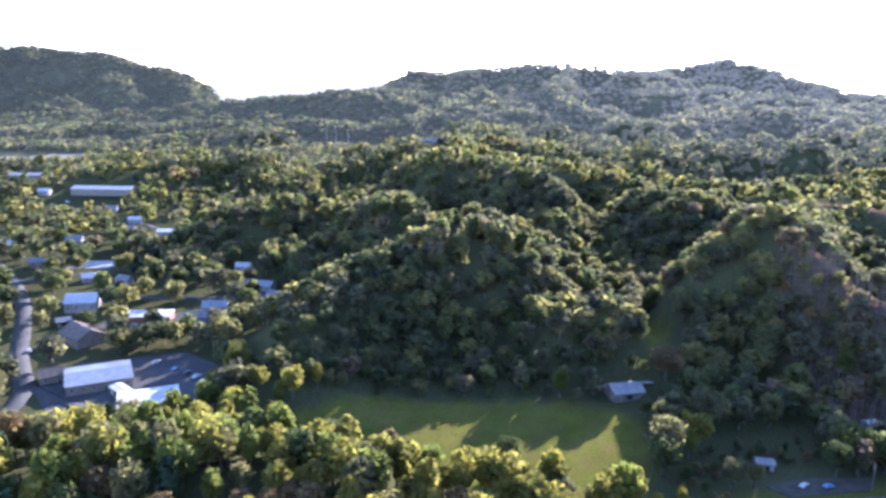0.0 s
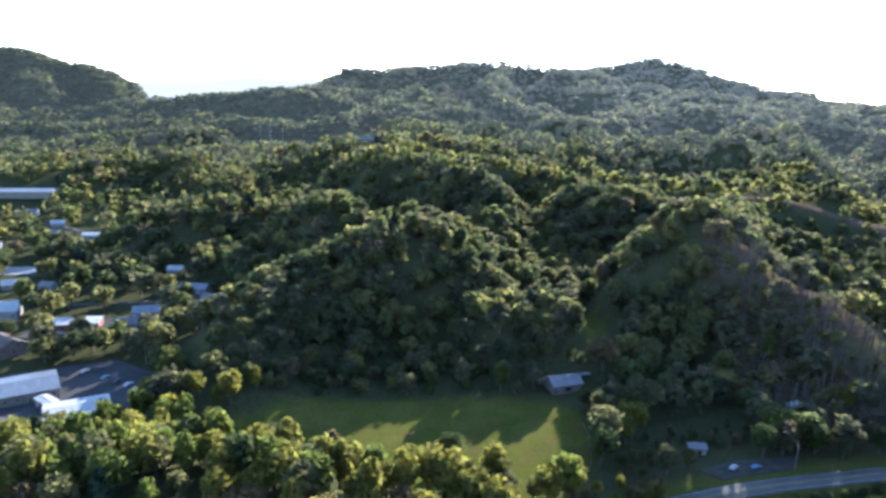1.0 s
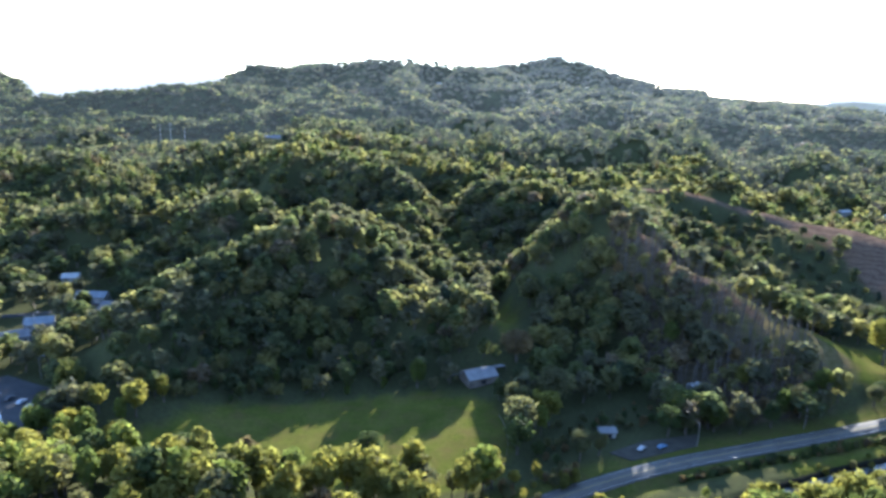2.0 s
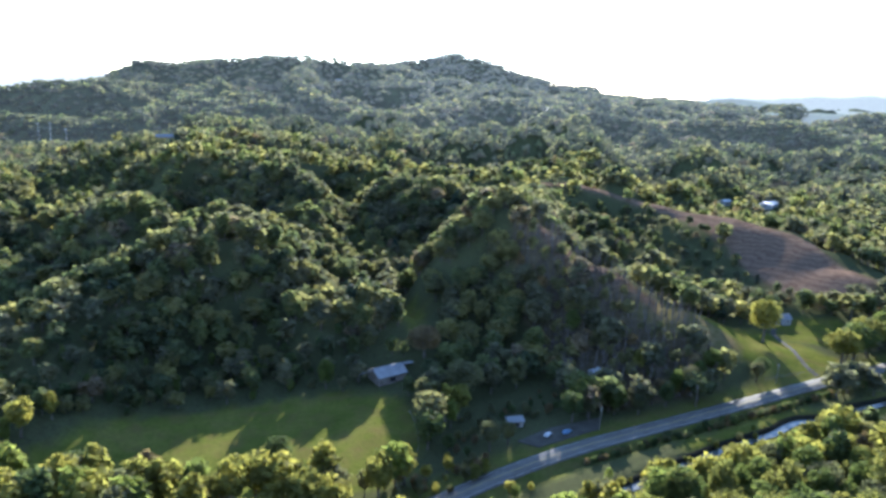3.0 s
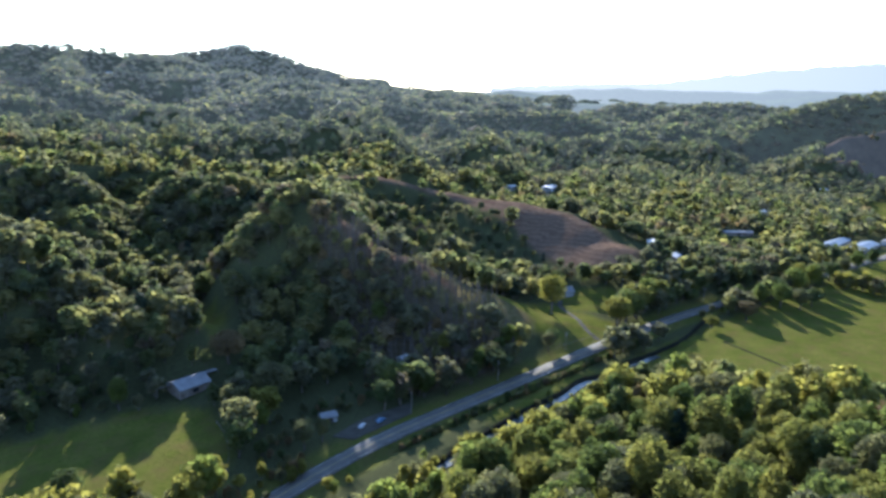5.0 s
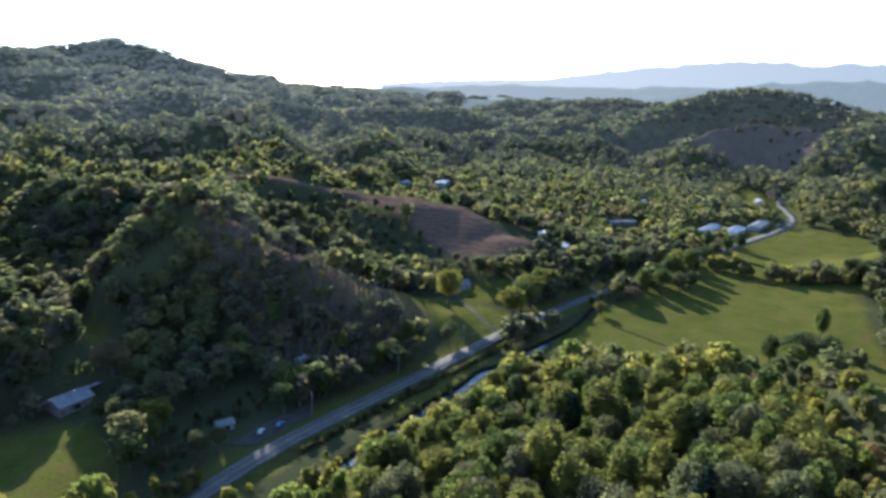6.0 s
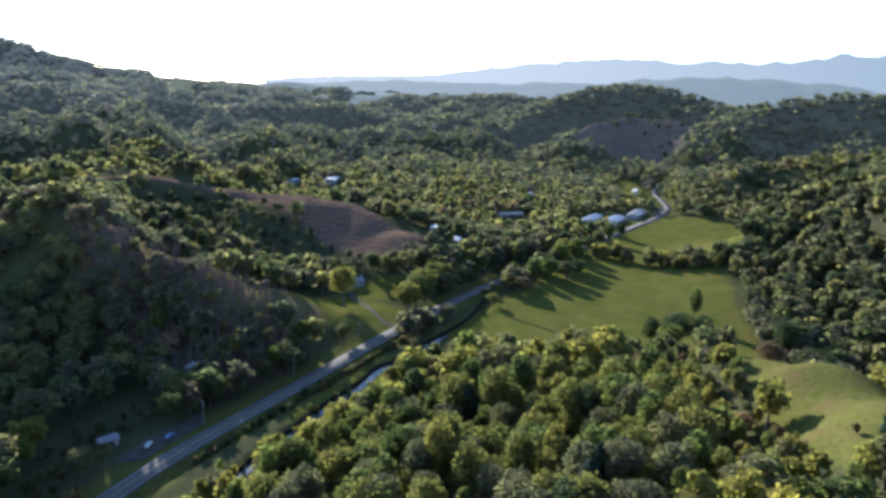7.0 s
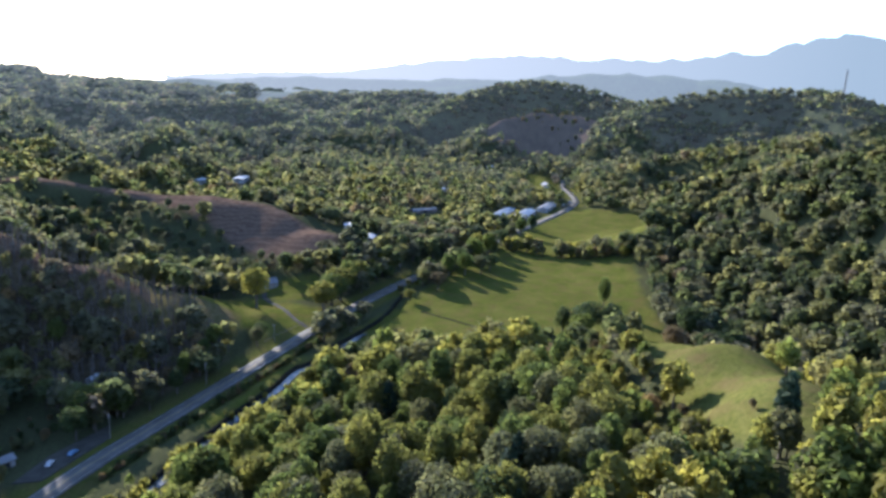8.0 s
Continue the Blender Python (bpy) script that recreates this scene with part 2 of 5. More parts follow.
# ---- the lie of the land ----
# Each ridge: its crest as (x, y, height), and how wide it spreads.
RIDGES = [
    # the spur under the drone, with a grassy shoulder
    ([(-260, -60, 50), (-80, -60, 62), (60, -20, 58), (140, 22, 46), (186, 37, 40), (213, 62, 35), (228, 87, 29), (240, 118, 19), (248, 142, 8)], 62),
    ([(140, 40, 40), (142, 90, 27), (136, 128, 12)], 38),
    ([(-210, 180, 11), (-120, 204, 13), (-60, 206, 11), (-20, 198, 9), (30, 190, 4)], 24),
    ([(100, -80, 68), (190, -14, 57), (225, -4, 56), (252, 14, 51), (270, 33, 42), (296, 50, 31), (326, 62, 17)], 44),
    # wooded hills across the field
    ([(-72, 294, 14), (-59, 329, 25), (-40, 359, 32), (-17, 378, 39), (8, 396, 49), (30, 397, 51), (42, 396, 40), (54, 396, 24)], 37),
    ([(37, 438, 46), (56, 440, 36), (76, 428, 24), (90, 470, 22), (111, 508, 24), (136, 543, 25)], 34),
    ([(37, 334, 7), (66, 343, 20), (88, 350, 25), (99, 344, 21), (108, 334, 15)], 27),
    ([(-98, 540, 18), (-59, 526, 40), (-25, 511, 50), (9, 495, 50)], 44),
    ([(-50, 688, 42), (5, 718, 63), (64, 659, 62), (108, 598, 47), (116, 545, 36)], 46),
    ([(-139, 778, 4), (-106, 877, 29), (-60, 928, 51), (-16, 930, 61), (86, 907, 62), (154, 870, 55)], 75),
    # the low wooded ridge behind the settlement
    ([(-196, 552, 8), (-168, 556, 24), (-136, 568, 33), (-104, 578, 37), (-64, 588, 40), (-40, 600, 40)], 31),
    ([(-640, 900, 8), (-480, 880, 20), (-340, 900, 32), (-230, 860, 34), (-170, 800, 26)], 44),
    ([(-520, 1180, 18), (-400, 1230, 34), (-280, 1240, 40)], 80),
    # the hill with the thinned top and its grassy tail
    ([(119, 354, 6), (134, 372, 20), (164, 387, 44), (188, 390, 60), (201, 370, 55), (222, 338, 39), (246, 301, 23), (258, 272, 9)], 45),
    ([(188, 390, 60), (230, 440, 52), (275, 500, 48), (335, 560, 41)], 42),
    # the rounded wooded hill behind it
    ([(140, 560, 24), (155, 590, 38), (185, 585, 45), (208, 560, 46), (212, 510, 36), (200, 462, 22)], 42),
    # the straw-brown hill
    ([(328, 616, 46), (372, 590, 46), (388, 554, 42), (406, 498, 37), (424, 439, 38), (439, 392, 33), (436, 345, 21), (431, 316, 12)], 64),
    # uplands behind it
    ([(851, 1235, 56), (951, 1160, 62), (1025, 1095, 76), (1092, 1028, 80), (1089, 879, 58)], 190),
    ([(-450, 775, 18), (-330, 830, 30), (-225, 890, 34)], 70),
    ([(-760, 1330, 22), (-500, 1420, 38), (-300, 1450, 42), (-150, 1400, 40)], 190),
    ([(-1308, 2131, 196), (-1234, 2174, 192), (-1077, 2200, 184), (-959, 2200, 154), (-838, 2195, 116), (-740, 2173, 80)], 330),
    ([(-582, 1913, 62), (-430, 1851, 80), (-259, 1781, 100), (-175, 1791, 107), (-95, 1898, 100)], 190),
    # the long mountain and its spurs
    ([(-116, 2297, 100), (-26, 2250, 158), (79, 2199, 171), (244, 2136, 185), (365, 2068, 187), (517, 2087, 176), (683, 2196, 176)], 290),
    ([(861, 2769, 206), (976, 2731, 224), (1068, 2696, 244), (1160, 2658, 226), (1267, 2608, 182), (1345, 2341, 136), (1347, 2106, 110), (1358, 1856, 92), (1329, 1626, 72)], 240),
    ([(357, 2019, 180), (276, 1779, 126), (290, 1472, 88), (322, 1311, 66), (327, 1206, 46)], 85),
    ([(100, 1897, 100), (-29, 1600, 74), (-69, 1398, 56)], 90),
    ([(677, 1775, 112), (758, 1632, 130), (812, 1550, 117), (799, 1386, 86)], 105),
    ([(737, 1587, 125), (535, 1401, 88), (421, 1283, 62)], 75),
    # down the valley: the stripped hill and its neighbours
    ([(1815, 1413, 75), (1909, 1283, 90), (1995, 1144, 100), (1958, 1003, 100)], 260),
    ([(1325, 704, 84), (1406, 652, 122), (1472, 628, 140), (1504, 546, 143), (1490, 427, 132), (1457, 357, 116), (1370, 290, 93)], 130),
    ([(1136, 522, 50), (1239, 520, 78), (1317, 474, 90), (1302, 357, 82)], 90),
    ([(1270, 279, 92), (1377, 252, 120), (1389, 175, 132), (1391, 100, 141), (1395, 19, 150), (1335, -34, 147), (1277, -87, 122), (1230, -150, 100)], 150),
    ([(964, 250, 14), (977, 205, 33), (938, 150, 52), (896, 81, 70), (850, -6, 90)], 90),
    # the near hill beside the pasture
    ([(525, 66, 8), (612, 80, 40), (637, 62, 60), (641, 30, 77), (560, -6, 84), (518, -48, 103), (430, -96, 100)], 62),
]
# Gullies: a line in the plan, how deep and how wide.
GULLIES = [
    ([(108, 372), (124, 410), (150, 440), (172, 492)], 18, 26),
    ([(102, 470), (126, 540), (140, 620), (150, 720)], 24, 24),
    ([(-4, 470), (8, 560), (20, 620), (26, 662)], 18, 24),
    ([(-110, 470), (-70, 590), (-62, 680)], 16, 34),
    ([(262, 420), (300, 500), (330, 540)], 10, 24),
    ([(220, 900), (150, 1010), (120, 1160)], 26, 50),
    ([(330, 690), (380, 820), (400, 980), (440, 1120)], 24, 48),
    ([(470, 620), (560, 740), (640, 900), (740, 1060)], 18, 52),
]
ROAD_LINE = [(-186, 230), (-192, 190), (-140, 150), (-60, 148), (0, 167), (60, 190), (104, 205), (140, 214), (180, 219), (235, 226), (306, 236), (377, 242), (441, 242), (527, 243), (603, 243), (766, 240), (830, 246), (868, 258), (915, 282), (957, 305), (1040, 330)]
CREEK_LINE = [(90, 172), (150, 186), (196, 197), (216, 200), (234, 202), (244, 206), (254, 208), (262, 205), (270, 204), (282, 209), (304, 209), (344, 212), (380, 224), (400, 230)]


def along(px, py, line):
    """Distance of each place from a line in the plan, and the line's own values (height and so on) at the nearest point."""
    best = np.full(px.shape, 1e18)
    val = np.zeros(px.shape)
    for a, b in zip(line[:-1], line[1:]):
        ax, ay, bx, by = a[0], a[1], b[0], b[1]
        dx, dy = bx - ax, by - ay
        t = np.clip(((px - ax) * dx + (py - ay) * dy) / (dx * dx + dy * dy), 0, 1)
        d = (px - ax - t * dx) ** 2 + (py - ay - t * dy) ** 2
        near = d < best
        best = np.where(near, d, best)
        if len(a) > 2:
            val = np.where(near, a[2] + t * (b[2] - a[2]), val)
    return np.sqrt(best), val


def smooth(a, b, v):
    t = np.clip((v - a) / (b - a), 0, 1)
    return t * t * (3 - 2 * t)


def lumps(x, y, size, seed):
    """Soft hills and hollows of about that size, between -1 and 1."""
    r = np.random.RandomState(seed)
    out = np.zeros(np.shape(x))
    for _ in range(7):
        ang, ph = r.uniform(0, 6.283), r.uniform(0, 6.283)
        k = 6.283 / size * r.uniform(0.6, 1.6)
        out = out + np.sin((x * math.cos(ang) + y * math.sin(ang)) * k + ph + 1.3 * np.sin((y * math.cos(ang) - x * math.sin(ang)) * k * 0.6 + ph * 2))
    return out / 4.0


def spurs(x, y, size, seed):
    """Sharp winding crests (+1) with wider hollows (-1) between them."""
    return 1 - 2 * np.minimum(np.abs(lumps(x, y, size, seed)) / 0.85, 1.0)


def land(x, y):
    """Height of the ground at places x, y."""
    x, y = np.asarray(x, float), np.asarray(y, float)
    far = np.hypot(x, y)
    az = np.degrees(np.arctan2(x, y))
    # the ground climbs steadily to the mountain, and lies lower where the valley runs on
    climb = 32 * smooth(430, 640, far) + 0.058 * np.maximum(far - 600, 0)
    floor_ = 0.045 * np.maximum(far - 640, 0)
    w = 1 - smooth(30, 50, az)
    up = np.minimum(climb * w + floor_ * (1 - w) * (1 - smooth(56, 66, az)), 96)
    base = 26 * smooth(700, 2200, y) + 14 * smooth(900, 2200, x)
    wide = smooth(-7, 6, az) * (1 - smooth(64, 70, az))
    base = base + wide * np.maximum(up - base, 0) - 60 * smooth(2900, 4600, far)
    k = 4.5
    acc = np.exp(np.zeros(x.shape))
    crown = np.zeros(x.shape)
    for crest, w in RIDGES:
        h = np.zeros(x.shape)
        for a, b in zip(crest[:-1], crest[1:]):
            d, zc = along(x, y, [a, b])
            crown = np.maximum(crown, np.exp(-(d / min(0.4 * w, 60)) ** 2))
            h = np.maximum(h, np.maximum(zc - base, 1.0) * np.exp(-(d / w) ** (2.3 if w < 70 else 1.8)))
        acc = acc + np.exp(np.minimum(h / k, 80)) - 1.0
    z = base + k * np.log(acc)
    rough = smooth(4, 30, z)
    z = z + rough * (2.2 * lumps(x, y, 70, 3) + 5.0 * lumps(x, y, 260, 5) * smooth(500, 1200, far))
    # rolling spurs of the uplands
    roll = smooth(540, 820, far) * (1 - 0.6 * smooth(1700, 2300, far)) * (1 - crown) * smooth(14, 34, z)
    z = z + roll * (17.0 * spurs(x, y, 400, 15) + 6.0 * spurs(x, y, 170, 16))
    # ravines between the spurs
    cut = 22 * np.exp(-(lumps(x, y, 190, 7) / 0.3) ** 2) * smooth(430, 700, far) + 84 * np.exp(-(lumps(x, y, 480, 8) / 0.36) ** 2) * smooth(1100, 1500, far)
    z = np.maximum(z - cut * (1 - crown) * smooth(8, 40, z), np.minimum(z, 3.0))
    for line, deep, w_ in GULLIES:
        d, _ = along(x, y, line)
        z = np.maximum(z - deep * np.exp(-(d / w_) ** 2), np.minimum(z, 5.0))
    dr, _ = along(x, y, ROAD_LINE)
    z = z * smooth(5, 34, dr) + 0.0
    dc, _ = along(x, y, CREEK_LINE)
    z = z * smooth(8, 34, dc)
    # level ground under the workshop's lots
    z = z * smooth(44, 64, np.hypot(x + 136, y - 294)) * smooth(34, 56, np.hypot(x + 160, y - 380))
    z = z - 2.4 * (1 - smooth(1.6, 4.4, dc)) * smooth(5, 9, dr)
    # the road stands on a bank; a dip creekwards makes the dark band below
    south = np.interp(x, [p[0] for p in ROAD_LINE[4:15]], [p[1] for p in ROAD_LINE[4:15]]) - y
    z = z - 2.3 * np.exp(-((south - 8.6) / 2.4) ** 2) * smooth(60, 110, x) * (1 - smooth(400, 450, x)) * smooth(3, 6, dc)
    return z


def inside(x, y, poly):
    """Which places lie in a plan outline."""
    x, y = np.asarray(x, float), np.asarray(y, float)
    hit = np.zeros(x.shape, bool)
    for (ax, ay), (bx, by) in zip(poly, poly[1:] + poly[:1]):
        cross = (ay > y) != (by > y)
        if by != ay:
            hit ^= cross & (x < (bx - ax) * (y - ay) / (by - ay) + ax)
    return hit


PASTURE = [
    [(-66, 240), (-58, 262), (-30, 285), (20, 288), (60, 290), (90, 280), (88, 262), (86, 240), (74, 214), (60, 208), (-5, 214), (-24, 226)],
    [(230, 204), (300, 214), (345, 218), (420, 224), (470, 228), (545, 226), (556, 170), (548, 112), (512, 101), (470, 86), (430, 66), (400, 58), (350, 60), (300, 120), (262, 165)],
    [(545, 232), (640, 236), (770, 236), (795, 226), (780, 170), (750, 128), (660, 116), (566, 110), (552, 170)],
    [(300, 66), (350, 62), (400, 60), (385, 44), (330, 28), (300, 12), (262, -10), (225, -22), (186, -26), (186, 8), (205, 22), (240, 34), (268, 48)],
    [(268, 246), (330, 246), (330, 270), (318, 305), (270, 300), (262, 268)],
    [(224, 298), (234, 312), (248, 318), (266, 294), (276, 272), (262, 254), (244, 258), (230, 276)],
    [(326, 284), (334, 306), (356, 312), (378, 296), (384, 272), (345, 266)],
    [(108, 316), (116, 330), (126, 352), (130, 376), (122, 390), (114, 368), (106, 340)],
    [(-730, 1480), (-650, 1480), (-640, 1590), (-720, 1590)],
    [(860, 262), (960, 318), (1020, 345), (1010, 380), (930, 360), (850, 300)],
    [(182, 206), (230, 216), (266, 214), (262, 168), (240, 172), (216, 184), (192, 192)],
]
STRAW = [
    [(310, 604), (330, 622), (374, 596), (392, 558), (410, 500), (430, 440), (446, 392), (442, 345), (434, 316), (410, 300), (384, 312), (380, 330), (378, 360), (386, 395), (394, 440), (397, 475), (392, 508), (378, 546), (342, 592)],
    [(192, 380), (205, 372), (227, 340), (250, 303), (240, 297), (214, 328), (194, 360)],
    [(1150, 520), (1240, 556), (1340, 570), (1385, 480), (1395, 392), (1300, 350), (1233, 350), (1175, 385), (1115, 470)],
]
BARE = [
    [(-730, 960), (-520, 1000), (-560, 1110), (-720, 1120)],
]


THIN = [(164, 262), (174, 335), (184, 366), (194, 384), (208, 372), (230, 338), (254, 298), (250, 270), (238, 242), (190, 236), (170, 242)]


def cover_of(x, y, polys, soft=3.0):
    """How much of each place a set of outlines covers, with soft, ragged borders."""
    out = np.zeros(np.shape(x))
    offs = [(0, 0), (soft, 0), (-soft, 0), (0, soft), (0, -soft)]
    wx, wy = 2.5 * lumps(x, y, 22, 11), 2.5 * lumps(x, y, 22, 12)
    for poly in polys:
        for ox, oy in offs:
            out += inside(x + wx + ox, y + wy + oy, poly)
    return np.clip(out / len(offs), 0, 1)


def mesh_from(name, verts, faces, mats, slots=None, shade=False):
    me = bpy.data.meshes.new(name)
    verts, faces = np.asarray(verts, np.float32), np.asarray(faces, np.int32)
    me.vertices.add(len(verts))
    me.vertices.foreach_set("co", verts.ravel())
    k = faces.shape[1]
    me.loops.add(faces.size)
    me.loops.foreach_set("vertex_index", faces.ravel())
    me.polygons.add(len(faces))
    me.polygons.foreach_set("loop_start", np.arange(0, faces.size, k, dtype=np.int32))
    for m in mats:
        me.materials.append(m)
    if slots is not None:
        me.polygons.foreach_set("material_index", np.asarray(slots, np.int32))
    if shade:
        me.polygons.foreach_set("use_smooth", np.ones(len(faces), bool))
    me.update(calc_edges=True)
    return me


def steps(knots):
    """Grid lines from knots of (place, spacing)."""
    out = [knots[0][0]]
    for (a, sa_), (b, sb_) in zip(knots[:-1], knots[1:]):
        while out[-1] < b - 0.3 * sb_:
            t = min(max((out[-1] - a) / (b - a), 0), 1)
            out.append(out[-1] + sa_ + t * (sb_ - sa_))
    return np.array(out)


def grid_faces(nx, ny):
    i = np.arange(nx * ny).reshape(ny, nx)
    return np.stack([i[:-1, :-1].ravel(), i[:-1, 1:].ravel(), i[1:, 1:].ravel(), i[1:, :-1].ravel()], 1)


def make_ground():
    gx = steps([(-4800, 220), (-1500, 45), (-300, 8), (-40, 5.0), (90, 3.0), (330, 3.0), (460, 5.0), (900, 11), (1700, 30), (4850, 160)])
    gy = steps([(-2600, 200), (-300, 25), (-60, 6), (180, 2.6), (226, 2.6), (330, 4.5), (620, 7), (1200, 18), (2900, 36), (4850, 160)])
    X, Y = np.meshgrid(gx, gy)
    x, y = X.ravel(), Y.ravel()
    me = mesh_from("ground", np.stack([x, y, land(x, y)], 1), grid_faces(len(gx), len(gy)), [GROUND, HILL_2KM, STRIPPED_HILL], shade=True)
    # ground beyond 1250 m takes a material with haze glow painted in
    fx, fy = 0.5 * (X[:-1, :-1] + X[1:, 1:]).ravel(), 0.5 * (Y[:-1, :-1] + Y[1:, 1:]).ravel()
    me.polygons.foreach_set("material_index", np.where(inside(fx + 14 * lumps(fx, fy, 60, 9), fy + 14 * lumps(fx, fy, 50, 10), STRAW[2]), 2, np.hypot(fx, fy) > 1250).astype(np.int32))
    for key, polys in (("grass", PASTURE), ("straw", STRAW), ("bare", BARE)):
        at = me.attributes.new(key, "FLOAT", "POINT")
        v = cover_of(x, y, polys)
        if key == "straw":
            v = np.maximum(v, 0.5 * cover_of(x, y, [THIN, PASTURE[5]]) + 0.12 * cover_of(x, y, [PASTURE[3]]))
        if key == "grass":
            dr, _ = along(x, y, ROAD_LINE)
            v = np.maximum(v, 0.75 * (1 - smooth(8, 16, dr)))
        at.data.foreach_set("value", v.astype(np.float32))
    return tagged(new("ground", me), "rolling valley ground with leaf litter and green pasture", "ground", kind="structure")


ground = make_ground()


def resample(line, step):
    pts = [Vector((*p[:2], p[2] if len(p) > 2 else 0.0)) for p in line]
    # round the corners twice, then walk along
    for _ in range(3):
        q = [pts[0]]
        for a, b in zip(pts[:-1], pts[1:]):
            q += [a.lerp(b, 0.25), a.lerp(b, 0.75)]
        pts = q + [pts[-1]]
    out, rest = [pts[0]], 0.0
    for a, b in zip(pts[:-1], pts[1:]):
        d = (b - a).length
        s = step - rest
        while s < d:
            out.append(a.lerp(b, s / d))
            s += step
        rest = d - (s - step)
    return out


def strip(name, line, profile, mat, step=6.0, gaps=None):
    """A band along a plan line; profile is a list of (sideways, height)."""
    pts = resample(line, step)
    verts, faces = [], []
    k = len(profile)
    for i, p in enumerate(pts):
        d = (pts[min(i + 1, len(pts) - 1)] - pts[max(i - 1, 0)]).normalized()
        n = Vector((-d.y, d.x, 0))
        verts += [tuple(p + n * s + Vector((0, 0, h))) for s, h in profile]
    for i in range(len(pts) - 1):
        if gaps and i % gaps[1] >= gaps[0]:
            continue
        for j in range(k - 1):
            a = i * k + j
            faces.append((a, a + k, a + k + 1, a + 1))
    return mesh_from(name, verts, faces, [mat])


def lane(line, half, mat, label, lift=0.14, step=3.0):
    """A track laid over the ground."""
    pts = resample(line, step)
    verts, n = [], 5
    for i, p in enumerate(pts):
        d = (pts[min(i + 1, len(pts) - 1)] - pts[max(i - 1, 0)]).normalized()
        for k in range(n):
            s = half * (2 * k / (n - 1) - 1)
            q = p + Vector((d.y, -d.x, 0)) * s
            verts.append((q.x, q.y, float(land(np.array(q.x), np.array(q.y))) + lift * (1.0 if 0 < k < n - 1 else -0.5)))
    return tagged(new("road", mesh_from("road", verts, grid_faces(n, len(pts)), [mat])), label, "lane", kind="structure")


def part(name, data, parent, label="", mat=None):
    """A mesh, or a bmesh with its material, as one object under a thing or a part."""
    if not isinstance(data, bpy.types.Mesh):
        me = bpy.data.meshes.new(name)
        data.to_mesh(me)
        data.free()
        data = me
    if mat is not None:
        data.materials.append(mat)
    ob = new(name, data)
    ob.parent = parent
    if label:
        ob["label"] = label
    return ob


ROAD_Z = 0.35
road = new("road", strip("road", [(x, y, ROAD_Z) for x, y in ROAD_LINE], [(4.1, -1.2), (4.1, 0.0), (0, 0.06), (-4.1, 0.0), (-4.1, -2.6)], ASPHALT))
tagged(road, "two-lane worn grey asphalt country road", "road", kind="structure")
part("center_line", strip("center_line", [(x, y, ROAD_Z) for x, y in ROAD_LINE], [(0.26, 0.066), (0.12, 0.068)], YELLOW), road, "faded yellow line")
part("center_line", strip("center_line", [(x, y, ROAD_Z) for x, y in ROAD_LINE], [(-0.12, 0.068), (-0.26, 0.066)], YELLOW), road, "faded yellow line")
part("edge_line", strip("edge_line", [(x, y, ROAD_Z) for x, y in ROAD_LINE], [(3.35, 0.022), (3.2, 0.024)], WHITE_LINE), road, "faded white line")
part("edge_line", strip("edge_line", [(x, y, ROAD_Z) for x, y in ROAD_LINE], [(-3.2, 0.024), (-3.35, 0.022)], WHITE_LINE), road, "faded white line")

creek = new("water", strip("water", [(x, y, -1.35) for x, y in CREEK_LINE[:11] + [(318, 210)]], [(1.9, 0), (0.7, 0.02), (-0.7, 0.02), (-1.9, 0)], WATER))
# far bank, its side away from the sun: shade put into the colour
part("bank", strip("bank", [(x, y, -1.35) for x, y in CREEK_LINE], [(1.75, -0.2), (2.0, 0.55), (2.7, 1.15), (3.6, 1.3)], SHADED_EARTH), creek, "earth bank with shade put into its colour")
tagged(creek, "shallow creek winding beside the road", "creek", kind="structure")


def far_hills(crest, width, mat, label, seed):
    """A range of hills in the distance: its crest as (x, y, height), rolling off on both sides."""
    pts = resample(crest, 40.0)
    r = np.random.RandomState(seed)
    rows = np.linspace(-1, 1, 15)
    verts = []
    for i, p in enumerate(pts):
        d = (pts[min(i + 1, len(pts) - 1)] - pts[max(i - 1, 0)]).normalized()
        n = Vector((-d.y, d.x, 0))
        for v in rows:
            q = p + n * (v * width)
            wob = float(lumps(np.array(q.x), np.array(q.y), 420, seed)) * 0.16 + float(lumps(np.array(q.x), np.array(q.y), 150, seed + 1)) * 0.05
            h = p.z * (math.exp(-(abs(v) * 1.7) ** 1.5) * (1 + wob * min(1.0, abs(v) * 2.5))) - 60 * abs(v)
            h += r.uniform(-1, 1) * 2.0 + p.z * 0.035 * float(lumps(np.array(q.x), np.array(q.y), 260, seed + 2)) + 0.02 * p.z * float(lumps(np.array(q.x), np.array(q.y), 110, seed + 3))
            verts.append((q.x, q.y, h))
    me = mesh_from("backdrop", verts, grid_faces(len(rows), len(pts)), [mat], shade=True)
    return tagged(new("backdrop", me), label, "distant hills", kind="structure")


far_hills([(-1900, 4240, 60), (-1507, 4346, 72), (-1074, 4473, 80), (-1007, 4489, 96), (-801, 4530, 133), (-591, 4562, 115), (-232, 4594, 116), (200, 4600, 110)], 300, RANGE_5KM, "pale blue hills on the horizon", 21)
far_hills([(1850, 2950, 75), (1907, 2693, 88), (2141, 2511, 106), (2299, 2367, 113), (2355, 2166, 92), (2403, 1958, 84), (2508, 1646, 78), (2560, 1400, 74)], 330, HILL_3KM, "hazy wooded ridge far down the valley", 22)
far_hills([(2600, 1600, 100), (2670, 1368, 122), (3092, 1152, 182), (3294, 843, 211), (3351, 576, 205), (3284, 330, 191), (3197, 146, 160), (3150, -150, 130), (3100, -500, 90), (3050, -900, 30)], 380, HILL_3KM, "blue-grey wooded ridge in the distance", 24)
